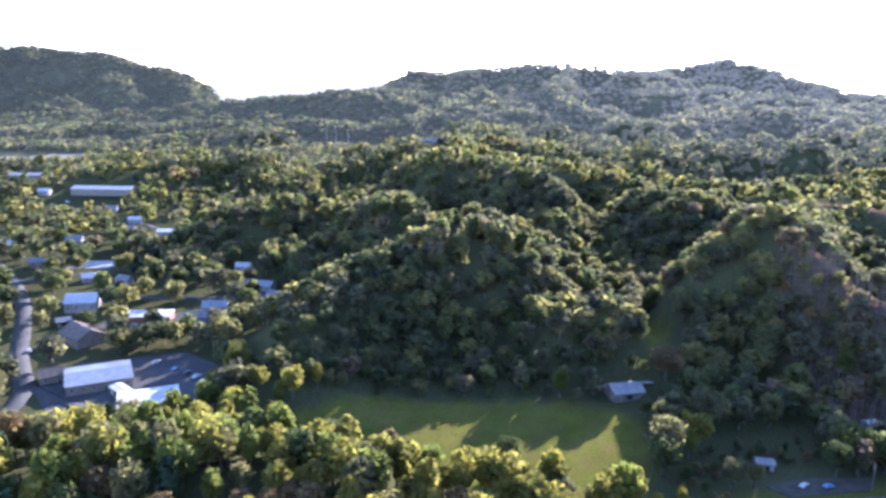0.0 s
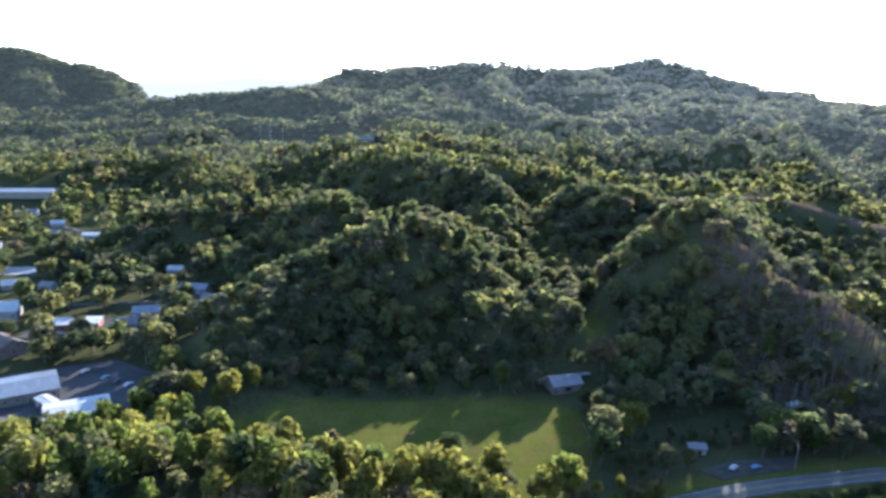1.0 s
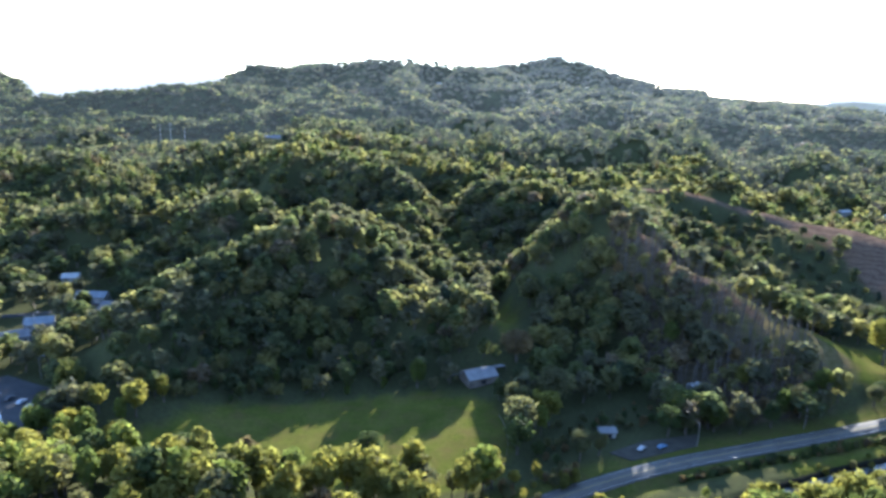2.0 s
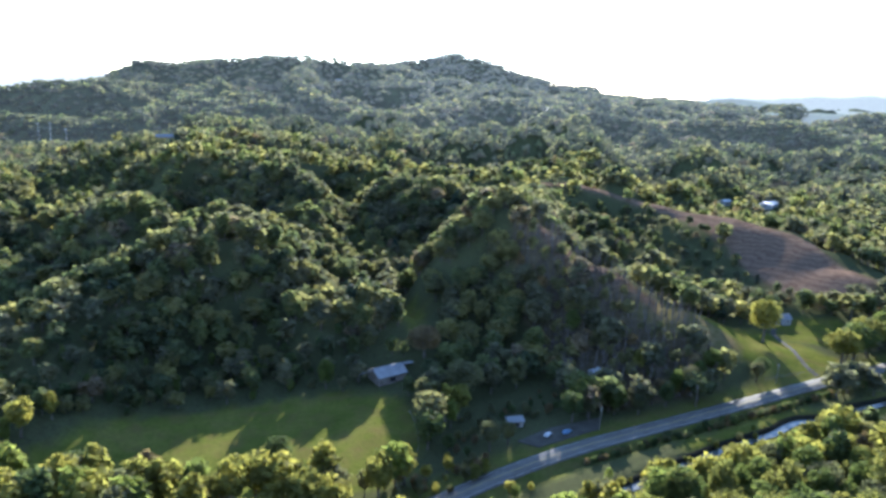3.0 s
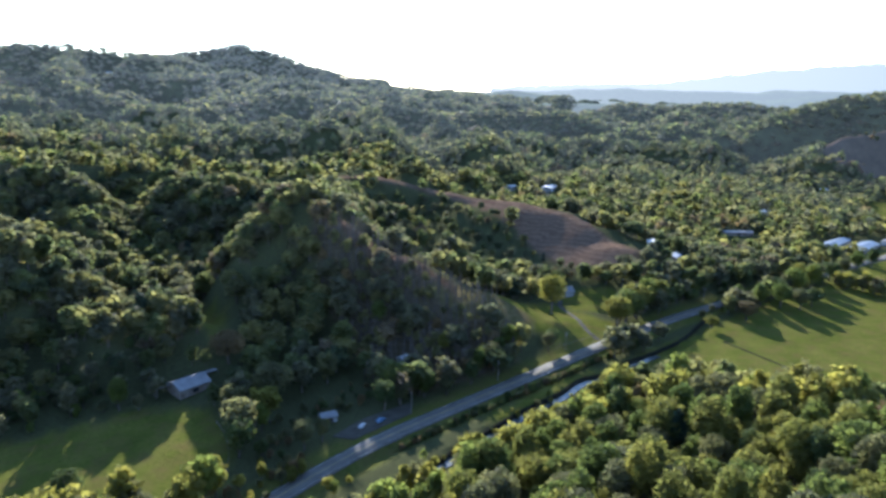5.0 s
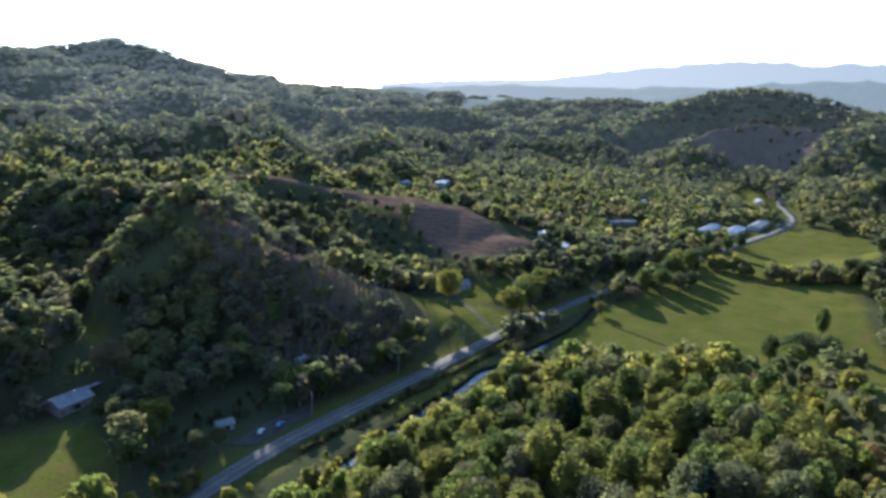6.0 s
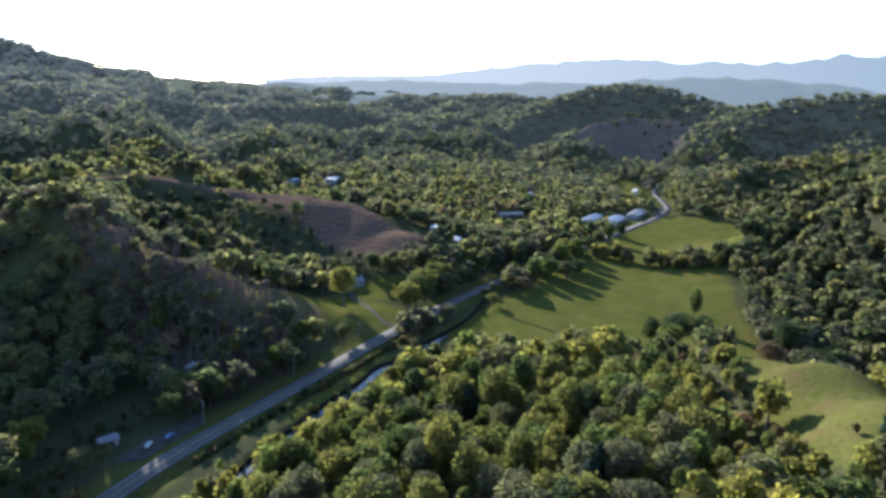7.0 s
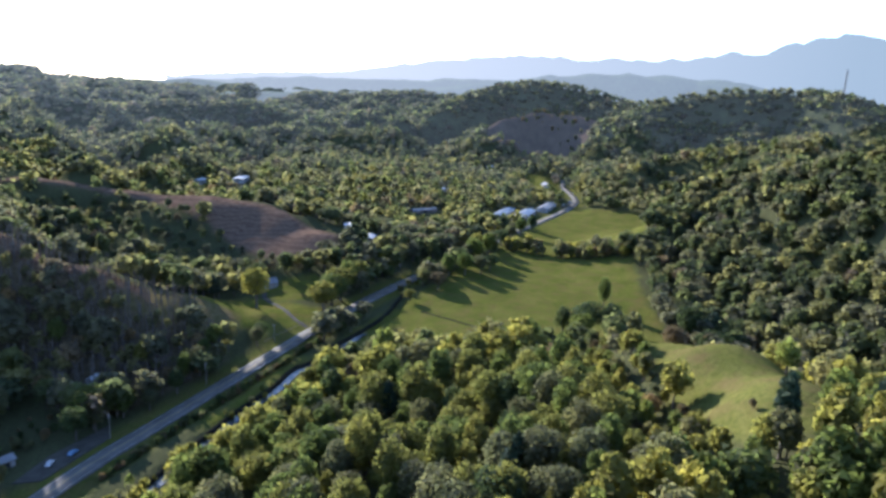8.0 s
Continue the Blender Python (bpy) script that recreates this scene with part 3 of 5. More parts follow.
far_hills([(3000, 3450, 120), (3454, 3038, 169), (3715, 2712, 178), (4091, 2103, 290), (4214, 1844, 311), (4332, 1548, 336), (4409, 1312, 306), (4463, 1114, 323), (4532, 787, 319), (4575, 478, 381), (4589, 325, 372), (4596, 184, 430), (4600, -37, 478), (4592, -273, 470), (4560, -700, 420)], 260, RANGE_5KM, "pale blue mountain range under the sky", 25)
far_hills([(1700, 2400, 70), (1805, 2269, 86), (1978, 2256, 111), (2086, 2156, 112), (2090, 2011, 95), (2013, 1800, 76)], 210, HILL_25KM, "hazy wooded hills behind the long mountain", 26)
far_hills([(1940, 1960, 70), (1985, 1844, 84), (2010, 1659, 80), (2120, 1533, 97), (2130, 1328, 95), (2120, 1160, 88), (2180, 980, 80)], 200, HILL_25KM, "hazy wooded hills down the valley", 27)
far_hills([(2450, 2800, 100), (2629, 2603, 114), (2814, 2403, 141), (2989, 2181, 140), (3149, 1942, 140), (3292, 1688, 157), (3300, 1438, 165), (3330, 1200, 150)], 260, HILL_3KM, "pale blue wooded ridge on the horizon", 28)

# ---- trees ----
def ico():
    bm = bmesh.new()
    bmesh.ops.create_icosphere(bm, subdivisions=1, radius=1.0)
    v = np.array([p.co[:] for p in bm.verts])
    f = np.array([[p.index for p in q.verts] for q in bm.faces])
    bm.free()
    return v, f


ICO_V, ICO_F = ico()
OCT_V = np.array([(1, 0, 0), (-1, 0, 0), (0, 1, 0), (0, -1, 0), (0, 0, 1), (0, 0, -1)], float)
OCT_F = np.array([(0, 2, 4), (2, 1, 4), (1, 3, 4), (3, 0, 4), (2, 0, 5), (1, 2, 5), (3, 1, 5), (0, 3, 5)])


def crown_shape(seed, lobes, sprays, spray, form="round", coarse=False, solid=False):
    """A crown about 17 m up: boughs full of loose sprays of leaves that light shines through, with an uneven outline.
    solid: lumps of foliage inside, for woods far off."""
    r = np.random.RandomState(seed)
    verts, faces, at = [], [], 0
    rad = {"round": (4.5, 5.2, 9.0), "tall": (3.5, 6.2, 9.2), "wide": (5.4, 4.8, 8.6), "cone": (3.0, 6.8, 8.6), "thin": (4.0, 5.0, 9.2)}[form]
    centres = []
    for i in range(lobes):
        if lobes == 1:
            d, s = np.zeros(3), 1.0
        else:
            z = 1 - 2 * (i + 0.5) / lobes
            a = i * 2.39996 + r.uniform(-0.5, 0.5)
            q = math.sqrt(max(0.0, 1 - z * z))
            d = np.array([q * math.cos(a), q * math.sin(a), z]) * r.uniform(0.5, 0.72)
            s = r.uniform(0.36, 0.52) * (1.5 if lobes < 4 else 1.15 if lobes < 7 else 1.0 if lobes < 16 else 0.84)
        if form == "cone":
            d[:2] *= (1 - (d[2] + 1) / 2) * 1.5
            s *= 1.1 - 0.5 * (d[2] + 1) / 2
        c = np.array([d[0] * rad[0], d[1] * rad[0], rad[2] + d[2] * rad[1]])
        size = np.array([rad[0], rad[0], rad[1] * 0.85]) * s
        centres.append((c, size))
        if not solid:
            continue
        core = 0.6 if form == "thin" else 0.8
        lump_v, lump_f = (OCT_V, OCT_F) if coarse else (ICO_V, ICO_F)
        v = lump_v * r.uniform(0.72, 1.16, (len(lump_v), 1)) * size * core + c
        verts.append(v)
        faces.append(lump_f + at)
        at += len(v)
    if sprays:
        which = r.randint(0, lobes, sprays)
        d = r.normal(size=(sprays, 3))
        d[:, 2] += 0.35
        d /= np.linalg.norm(d, axis=1)[:, None]
        cs = np.array([c for c, _ in centres])[which]
        ss = np.array([s for _, s in centres])[which]
        p = cs + d * ss * (r.uniform(0.4, 1.0, (sprays, 1)) ** 0.5 * 1.1 + np.where(r.uniform(0, 1, (sprays, 1)) < 0.14, r.uniform(0, 0.4, (sprays, 1)), 0))
        nrm = d * 0.8 + r.normal(size=(sprays, 3)) * 0.45
        nrm /= np.linalg.norm(nrm, axis=1)[:, None]
        u = np.cross(nrm, r.normal(size=(sprays, 3)))
        u /= np.linalg.norm(u, axis=1)[:, None]
        w = np.cross(nrm, u)
        sz = spray * r.uniform(0.6, 1.35, (sprays, 1))
        tri = np.stack([p + u * sz, p - u * sz * 0.55 + w * sz * 0.8, p - u * sz * 0.5 - w * sz * r.uniform(0.5, 1.0, (sprays, 1))], 1)
        verts.append(tri.reshape(-1, 3))
        faces.append(np.arange(sprays * 3).reshape(-1, 3) + at)
    return np.concatenate(verts), np.concatenate(faces)


def tube(a, b, ra, rb, sides=6):
    a, b = np.array(a, float), np.array(b, float)
    d = (b - a) / np.linalg.norm(b - a)
    u = np.cross(d, (0.3, 0.9, 0.1))
    u /= np.linalg.norm(u)
    w = np.cross(d, u)
    ang = np.arange(sides) / sides * 2 * math.pi
    ring = np.cos(ang)[:, None] * u + np.sin(ang)[:, None] * w
    v = np.concatenate([a + ring * ra, b + ring * rb])
    i = np.arange(sides)
    j = (i + 1) % sides
    f = np.concatenate([np.stack([i, j, j + sides], 1), np.stack([i, j + sides, i + sides], 1)])
    return v, f


def join(pieces):
    verts, faces, at = [], [], 0
    for v, f in pieces:
        verts.append(v)
        faces.append(f + at)
        at += len(v)
    return np.concatenate(verts), np.concatenate(faces)


def trunk_shape(seed, limbs=7, top=11.5, thick=0.34, sides=6):
    r = np.random.RandomState(seed)
    bend = r.uniform(-0.4, 0.4, 2)
    mid = np.array([bend[0], bend[1], top * 0.5])
    tip = np.array([bend[0] * 1.5, bend[1] * 1.5, top])
    ps = [tube((0, 0, -0.8), mid, thick * 1.25, thick * 0.8, sides), tube(mid, tip, thick * 0.8, thick * 0.3, sides)]
    for i in range(limbs):
        z = top * r.uniform(0.38, 0.9)
        a = i * 2.4 + r.uniform(-0.4, 0.4)
        s = mid + (tip - mid) * max(0.0, (z - top * 0.5) / (top * 0.5)) if z > top * 0.5 else mid * (z / (top * 0.5))
        e = s + np.array([math.cos(a), math.sin(a), r.uniform(0.6, 1.1)]) * r.uniform(1.6, 3.2)
        ps.append(tube(s, e, thick * 0.36, thick * 0.12, 4))
    return join(ps)


FORMS = ["tall", "round", "wide", "round", "round", "cone"]
THIRD = ["round", "tall", "tall", "thin", "thin", "cone"]
NEAR_CROWNS = [[crown_shape(100 + 10 * k + j, 32, 2200, 0.41, THIRD[k] if j == 2 else f) for j in range(3)] for k, f in enumerate(FORMS)]
GOOD_CROWNS = [[crown_shape(200 + 10 * k + j, 20, 600, 0.82, THIRD[k] if j == 2 else f) for j in range(3)] for k, f in enumerate(FORMS)]
MID_CROWNS = [[crown_shape(300 + 10 * k + j, 10, 240, 1.3, THIRD[k] if j == 2 else f) for j in range(4)] for k, f in enumerate(FORMS)]
FAR_CROWNS = [[crown_shape(400 + 10 * k + j, 3, 34, 1.7, THIRD[k] if j == 2 else f, True, True) for j in range(4)] for k, f in enumerate(FORMS)]
DIM_CROWNS = [[crown_shape(500 + 10 * k + j, 1, 8, 2.8, "wide", True, True) for j in range(4)] for k, f in enumerate(FORMS)]
TRUNKS = [trunk_shape(600 + j) for j in range(4)]
SLIM = [trunk_shape(650 + j, 0, 10.0, 0.3, 3) for j in range(3)]
BARE_TREES = [trunk_shape(680 + j, 9, 16.0, 0.55, 4) for j in range(4)]

# Kinds of tree: leaf material and crown form go together.
KINDS = ["fresh_green", "yellow_green", "deep_green", "bronze", "grey_olive", "pine"]


def kinds_at(x, y, r):
    """Which kind grows where: stands drift into one another."""
    a, b = lumps(x, y, 95, 31), lumps(x, y, 40, 32)
    u = r.uniform(0, 1, len(x)) + 0.22 * a + 0.12 * b
    k = np.zeros(len(x), int)
    k[u > 0.34] = 1
    k[u > 0.56] = 4
    k[u > 0.88] = 3
    k[u > 0.99] = 0
    k[u < 0.1] = 2
    few = (k == 3) & (r.uniform(0, 1, len(x)) < 0.65)
    k[few] = np.where(np.hypot(x, y) > 285, 4, 1)[few]
    warm = (x < 40) & (y < 228) & (r.uniform(0, 1, len(x)) < 0.6)
    k[warm] = r.choice([3, 1, 1, 1, 4, 0], int(warm.sum()))
    gold = (x > 60) & (y < 215) & (x < 330) & (r.uniform(0, 1, len(x)) < 0.8)
    k[gold] = r.choice([1, 1, 1, 1, 1, 0, 0, 0, 4], int(gold.sum()))
    hollow = (x > 430) & (y < 130) & (np.hypot(x, y) < 720) & (r.uniform(0, 1, len(x)) < 0.7)
    k[hollow] = r.choice([0, 4, 2, 2, 1], int(hollow.sum()))
    homes = inside(x, y, TOWN) & (r.uniform(0, 1, len(x)) < 0.7)
    k[homes] = r.choice([0, 1, 0, 4, 2], int(homes.sum()))
    k[r.uniform(0, 1, len(x)) < 0.025] = 5
    k[inside(x, y, THIN)] = np.where(r.uniform(0, 1, int(inside(x, y, THIN).sum())) < 0.8, 4, 3)
    lush = inside(x, y, LUSH) & (r.uniform(0, 1, len(x)) < 0.75)
    k[lush] = r.choice([1, 1, 0, 4], int(lush.sum()))
    return k


LUSH = [(118, 262), (164, 262), (174, 335), (184, 366), (188, 396), (150, 392), (118, 350)]
TOWN = [(-560, 250), (-560, 800), (-330, 810), (-215, 650), (-130, 560), (-85, 420), (-78, 300), (-120, 255), (-170, 235), (-420, 330)]
# treeless behind the straw-brown crest and along the road, for sun and camera view
OPEN = [
    [(330, 622), (374, 596), (392, 558), (410, 500), (430, 440), (446, 392), (442, 345), (434, 316), (462, 330), (468, 392), (452, 446), (432, 508), (412, 566), (390, 612), (345, 645)],
    [(190, 386), (208, 374), (230, 340), (256, 298), (272, 308), (250, 348), (226, 386), (200, 402)],
    [(99, 300), (120, 298), (130, 330), (136, 392), (118, 398), (106, 350)],
    [(98, 205), (142, 214), (164, 256), (122, 250)],
    [(100, 186), (150, 206), (190, 210), (225, 182), (190, 170), (150, 170), (108, 176)],
    [(232, 226), (310, 236), (322, 256), (286, 256), (250, 244)],
]
CLEARINGS = []  # (x, y, radius) kept clear for buildings and lots, and towards the camera


# (x, y, length, half width) of low strips towards the camera, so upland houses show
SIGHT_STRIPS = [(632, 606, 85, 15), (580, 620, 60, 9), (786, 407, 60, 9), (648, 360, 55, 20), (-16, 945, 70, 18), (472, 332, 30, 9)]
# low growth round the grassy shoulder
SCRUB = [(268, 48), (240, 34), (205, 22), (186, 8), (168, -4), (160, 12), (188, 42), (225, 62), (262, 86), (310, 98), (330, 80), (300, 66)]
LOW_WOOD = [(300, 560), (330, 585), (394, 510), (398, 470), (387, 395), (380, 345), (372, 322), (352, 340), (326, 372), (330, 470)]


def free_of_trees(x, y):
    """Where the wood may stand."""
    ok = np.ones(len(x), bool)
    for poly in PASTURE + STRAW + BARE:
        ok &= ~inside(x, y, poly)
    dr, _ = along(x, y, ROAD_LINE)
    dc, _ = along(x, y, CREEK_LINE)
    ok &= (dr > 9.5) & (dc > 5.5)
    for poly in LOTS:
        ok &= ~inside(x, y, poly)
    for line, half, _ in STREETS:
        ds, _ = along(x, y, line)
        ok &= ds > half + 2.5
    for poly in OPEN:
        ok &= ~inside(x, y, poly)
    for cx, cy, cr_ in CLEARINGS:
        ok &= (x - cx) ** 2 + (y - cy) ** 2 > cr_ ** 2
    return ok


def scatter(seed, x0, x1, y0, y1, gap):
    r = np.random.RandomState(seed)
    gx, gy = np.meshgrid(np.arange(x0, x1, gap), np.arange(y0, y1, gap))
    x = gx.ravel() + r.uniform(-0.45, 0.45, gx.size) * gap
    y = gy.ravel() + r.uniform(-0.45, 0.45, gx.size) * gap
    return x, y, r


def plant(name, label, x, y, kind, size, forms, mats, r, trunks=None, sink=0.3, broad=1.0):
    """Many trees as one growth: every crown is turned, sized and leaned in its own way."""
    z = land(x, y)
    vs, fs, sl, at = [], [], [], 0
    turn = r.uniform(0, 2 * math.pi, len(x))
    wide = r.uniform(0.82, 1.14, len(x)) * broad
    pick = r.randint(0, 1000, len(x))
    for k in range(len(forms)):
        for j in range(len(forms[k])):
            sel = (kind == k) & (pick % len(forms[k]) == j)
            n = int(sel.sum())
            if not n:
                continue
            for (v, f), slot in ([(forms[k][j], k)] + ([(trunks[j % len(trunks)], len(mats) - 1)] if trunks else [])):
                c, s = np.cos(turn[sel])[:, None], np.sin(turn[sel])[:, None]
                sz, wd = size[sel][:, None], (size * wide)[sel][:, None]
                px = (v[:, 0] * c - v[:, 1] * s) * wd + x[sel][:, None]
                py = (v[:, 0] * s + v[:, 1] * c) * wd + y[sel][:, None]
                pz = v[:, 2] * sz + z[sel][:, None] - sink * sz
                vs.append(np.stack([px, py, pz], 2).reshape(-1, 3))
                fs.append((f[None] + (np.arange(n) * len(v))[:, None, None] + at).reshape(-1, 3))
                sl.append(np.full(n * len(f), slot))
                at += n * len(v)
    if not vs:
        return None
    me = mesh_from(name, np.concatenate(vs), np.concatenate(fs), mats, np.concatenate(sl))
    return tagged(new(name, me), label, "forest", kind="stuff")


def wood(seed, gap, lo, hi, name, label, forms, mats, size=(0.75, 1.2), trunks=None, box=(-1500, 2000, -200, 2900), sparse=None):
    x, y, r = scatter(seed, *box, gap)
    d = np.hypot(x, y)
    az = np.degrees(np.arctan2(x, y))
    ok = (d > lo) & (d < hi) & (az > -38) & (az < 101)
    x, y = x[ok], y[ok]
    ok = free_of_trees(x, y)
    x, y = x[ok], y[ok]
    if sparse is not None:
        keep = sparse(x, y, r)
        x, y = x[keep], y[keep]
    # steep ground carries as many trees for its slope, so more for its plan
    rise = np.hypot(land(x + 3, y) - land(x - 3, y), land(x, y + 3) - land(x, y - 3)) / 6
    more = (rise > 0.5) & (np.hypot(x, y) < 900)
    x, y = np.concatenate([x, x[more] + r.uniform(-4, 4, int(more.sum()))]), np.concatenate([y, y[more] + r.uniform(-4, 4, int(more.sum()))])
    k = kinds_at(x, y, r)
    s = r.uniform(*size, len(x)) * np.where(r.uniform(0, 1, len(x)) < 0.2, 0.75, 1.0)
    s = np.where(inside(x, y, LOW_WOOD), s * 0.52, s)
    # trees on the bank below the road, shrunk so the camera sees it
    dr, _ = along(x, y, ROAD_LINE)
    bank = (x > 70) & (x < 330) & (y < 228) & (np.hypot(x, y) < 330)
    s = np.where(bank, s * (0.34 + 0.66 * smooth(14, 46, dr)), s)
    s = np.where((x > -75) & (x < 112) & (y > 270) & (y < 326), s * 0.68, s)
    # trees are shrunk along the strips that run towards the camera
    for cx, cy, long_, half in SIGHT_STRIPS:
        q = math.hypot(cx, cy)
        a_, b_ = ((cx - x) * cx + (cy - y) * cy) / q, ((cx - x) * cy - (cy - y) * cx) / q
        s = np.where((a_ > -4) & (a_ < long_) & (np.abs(b_) < half), s * 0.36, s)
    s = np.where(inside(x, y, SCRUB), s * 0.55, s)
    # shrunk again near the creek, so its water shows from the camera
    dc, _ = along(x, y, CREEK_LINE)
    s = np.where(bank & (x > 180), s * (0.35 + 0.65 * smooth(8, 36, dc)), s)
    return x, y, k, s, r

# ---- buildings, lots and small things ----
def box(bm, cx, cy, cz, sx, sy, sz):
    m = Matrix.Translation((cx, cy, cz)) @ Matrix.Diagonal((sx, sy, sz, 1))
    return bmesh.ops.create_cube(bm, size=1.0, matrix=m)["verts"]


def at(px, py):
    return float(land(np.array(px, float), np.array(py, float)))


def opening(parent, name, cx, cy, cz, sx, sy, sz, frame_mat, pane_mat):
    """A window or door with a frame that stands proud of the wall and a pane set into it."""
    bm = bmesh.new()
    t = 0.14
    flat = 0 if sx < sy else 1  # the axis that the wall faces along
    for s in (-1, 1):
        if flat == 0:
            box(bm, cx, cy + s * (sy / 2 - t / 2), cz, sx, t, sz)
            box(bm, cx, cy, cz + s * (sz / 2 - t / 2), sx, sy - 2 * t, t)
        else:
            box(bm, cx + s * (sx / 2 - t / 2), cy, cz, t, sy, sz)
            box(bm, cx, cy, cz + s * (sz / 2 - t / 2), sx - 2 * t, sy, t)
    f = part(name, bm, parent, mat=frame_mat)
    bm = bmesh.new()
    if flat == 0:
        box(bm, cx, cy, cz, sx * 0.6, sy - 2 * t, sz - 2 * t)
    else:
        box(bm, cx, cy, cz, sx - 2 * t, sy * 0.6, sz - 2 * t)
    part("pane" if name == "window" else "panel", bm, f, mat=pane_mat)


def building(name, label, px, py, w, d, h, rot, wall, roof, rise=2.2, category="house", windows=True, chimney=False, group="", over=0.5, seams=0, base=None):
    """A house or shed: walls with gables, a roof of real thickness, doors and windows. rise 0.6 or less: a near-flat roof."""
    top = new(name)
    pz = at(px, py) if base is None else base
    top.matrix_basis = pose(px, py, pz, 0, 0, rot)
    t = 0.25
    bm = bmesh.new()
    for s in (-1, 1):
        box(bm, 0, s * (d / 2 - t / 2), h / 2 - 0.6, w, t, h + 1.2)
        box(bm, s * (w / 2 - t / 2), 0, h / 2 - 0.6, t, d - 2 * t, h + 1.2)
        a = [bm.verts.new((s * w / 2, -d / 2, h)), bm.verts.new((s * w / 2, d / 2, h)), bm.verts.new((s * w / 2, 0, h + rise))]
        b = [bm.verts.new((s * (w / 2 - t), v.co.y, v.co.z)) for v in a]
        bm.faces.new(a)
        bm.faces.new(b[::-1])
        for i in range(3):
            bm.faces.new((a[i], a[(i + 1) % 3], b[(i + 1) % 3], b[i]))
    part("wall", bm, top, mat=wall)
    bm = bmesh.new()
    th = 0.22
    slope = rise / (d / 2)
    prof = [(-d / 2 - over, h - slope * over), (0, h + rise), (d / 2 + over, h - slope * over)]
    rings = []
    for xx in (-w / 2 - over, w / 2 + over):
        rings.append([bm.verts.new((xx, yy, zz + 0.03)) for yy, zz in prof] + [bm.verts.new((xx, yy, zz + th)) for yy, zz in prof[::-1]])
    n = len(rings[0])
    for i in range(n):
        bm.faces.new((rings[0][i], rings[0][(i + 1) % n], rings[1][(i + 1) % n], rings[1][i]))
    bm.faces.new(rings[0][::-1])
    bm.faces.new(rings[1])
    bmesh.ops.recalc_face_normals(bm, faces=bm.faces)
    rf = part("roof", bm, top, mat=roof)
    # standing seams or a ridge cap
    bm = bmesh.new()
    box(bm, 0, 0, h + rise + th + 0.02, w + 2 * over, 0.35, 0.1)
    part("ridge_cap", bm, rf, mat=roof)
    for i in range(seams):
        xx = -w / 2 + (i + 0.5) * w / seams
        bm = bmesh.new()
        for s in (-1, 1):
            v = box(bm, 0, 0, 0, 0.12, math.hypot(d / 2 + over, rise), 0.1)
            bmesh.ops.rotate(bm, verts=v, cent=(0, 0, 0), matrix=Matrix.Rotation(-s * math.atan(slope), 3, "X"))
            bmesh.ops.translate(bm, verts=v, vec=(xx, s * (d / 4 + over / 2), h + rise / 2 - slope * over / 2 + th + 0.03))
        part("seam", bm, rf, mat=roof)
    if windows:
        nwin = max(1, min(6, int(w // 4)))
        for i in range(nwin):
            xx = -w / 2 + (i + 0.5) * w / nwin
            for s in (-1, 1):
                if i == nwin // 2 and s == -1:
                    opening(top, "door", xx, s * (d / 2 + 0.02), 1.05, 1.1, 0.16, 2.1, WHITE_WALL, DARK)
                else:
                    opening(top, "window", xx, s * (d / 2 + 0.02), h * 0.55, 1.3, 0.14, 1.3, WHITE_WALL, GLASS)
        for s in (-1, 1):
            opening(top, "window", s * (w / 2 + 0.02), 0, h * 0.55, 0.14, 1.3, 1.3, WHITE_WALL, GLASS)
    else:
        opening(top, "door", 0, -d / 2 - 0.02, min(1.7, h * 0.4), 3.2, 0.16, min(3.2, h * 0.75), WOOD_WALL, DARK)
    if chimney:
        bm = bmesh.new()
        box(bm, w * 0.22, d * 0.12, h + rise, 0.9, 0.9, 2.6)
        part("chimney", bm, rf, "red brick chimney", BRICK_WALL)
    tagged(top, label, category, group)
    l = math.hypot(px, py)
    CLEARINGS.append((px, py, max(w, d) * 0.55 + 5))
    # a second clearing on the camera's side, so the roof shows
    CLEARINGS.append((px - px / l * 13, py - py / l * 13, max(w, d) * 0.5 + 3))
    return top


# the settlement at the mouth of the valley
building("workshop", "large low workshop with a pale metal roof beside a lot", -154, 297, 27, 22, 4.6, 28, TAN_WALL, BLUE_ROOF, 1.6, "workshop", seams=12)
building("store", "low white-roofed store building beside the workshop", -122, 275, 24, 16, 4.5, 24, WHITE_WALL, WHITE_ROOF, 1.0, "store", seams=8)
building("canopy_shed", "narrow white-roofed shed joining two buildings", -138, 284, 10, 5, 3.6, -40, WHITE_WALL, WHITE_ROOF, 0.4, "shed", False)
building("house", "dark brown gabled house with a pale roof edge", -186, 346, 20, 15, 5, -38, WOOD_WALL, BROWN_ROOF, 4.2, chimney=True)
building("house", "large white house with a pale grey roof among trees", -212, 398, 17, 15, 6, 15, WHITE_WALL, WHITE_ROOF, 3.6, seams=6)
building("garage", "small pale garage beside a street", -209, 370, 7, 6, 3, 35, TAN_WALL, TIN, 1.4, "garage", False)
building("warehouse", "long white warehouse with a bright metal roof", -231, 596, 28, 12, 5, 4, WHITE_WALL, WHITE_ROOF, 1.4, "warehouse", seams=8)
building("house", "grey-roofed house at the foot of the wooded hill", -94, 418, 25, 17, 4.5, -20, TAN_WALL, GREY_ROOF, 3.4, chimney=True)
building("house", "blue-roofed house beside a street lamp", -134, 402, 14, 11, 4, 12, WHITE_WALL, BLUE_ROOF, 2.2)
building("house", "white house with a bright roof at the road", -340, 532, 14, 11, 5, 30, WHITE_WALL, WHITE_ROOF, 2.8)
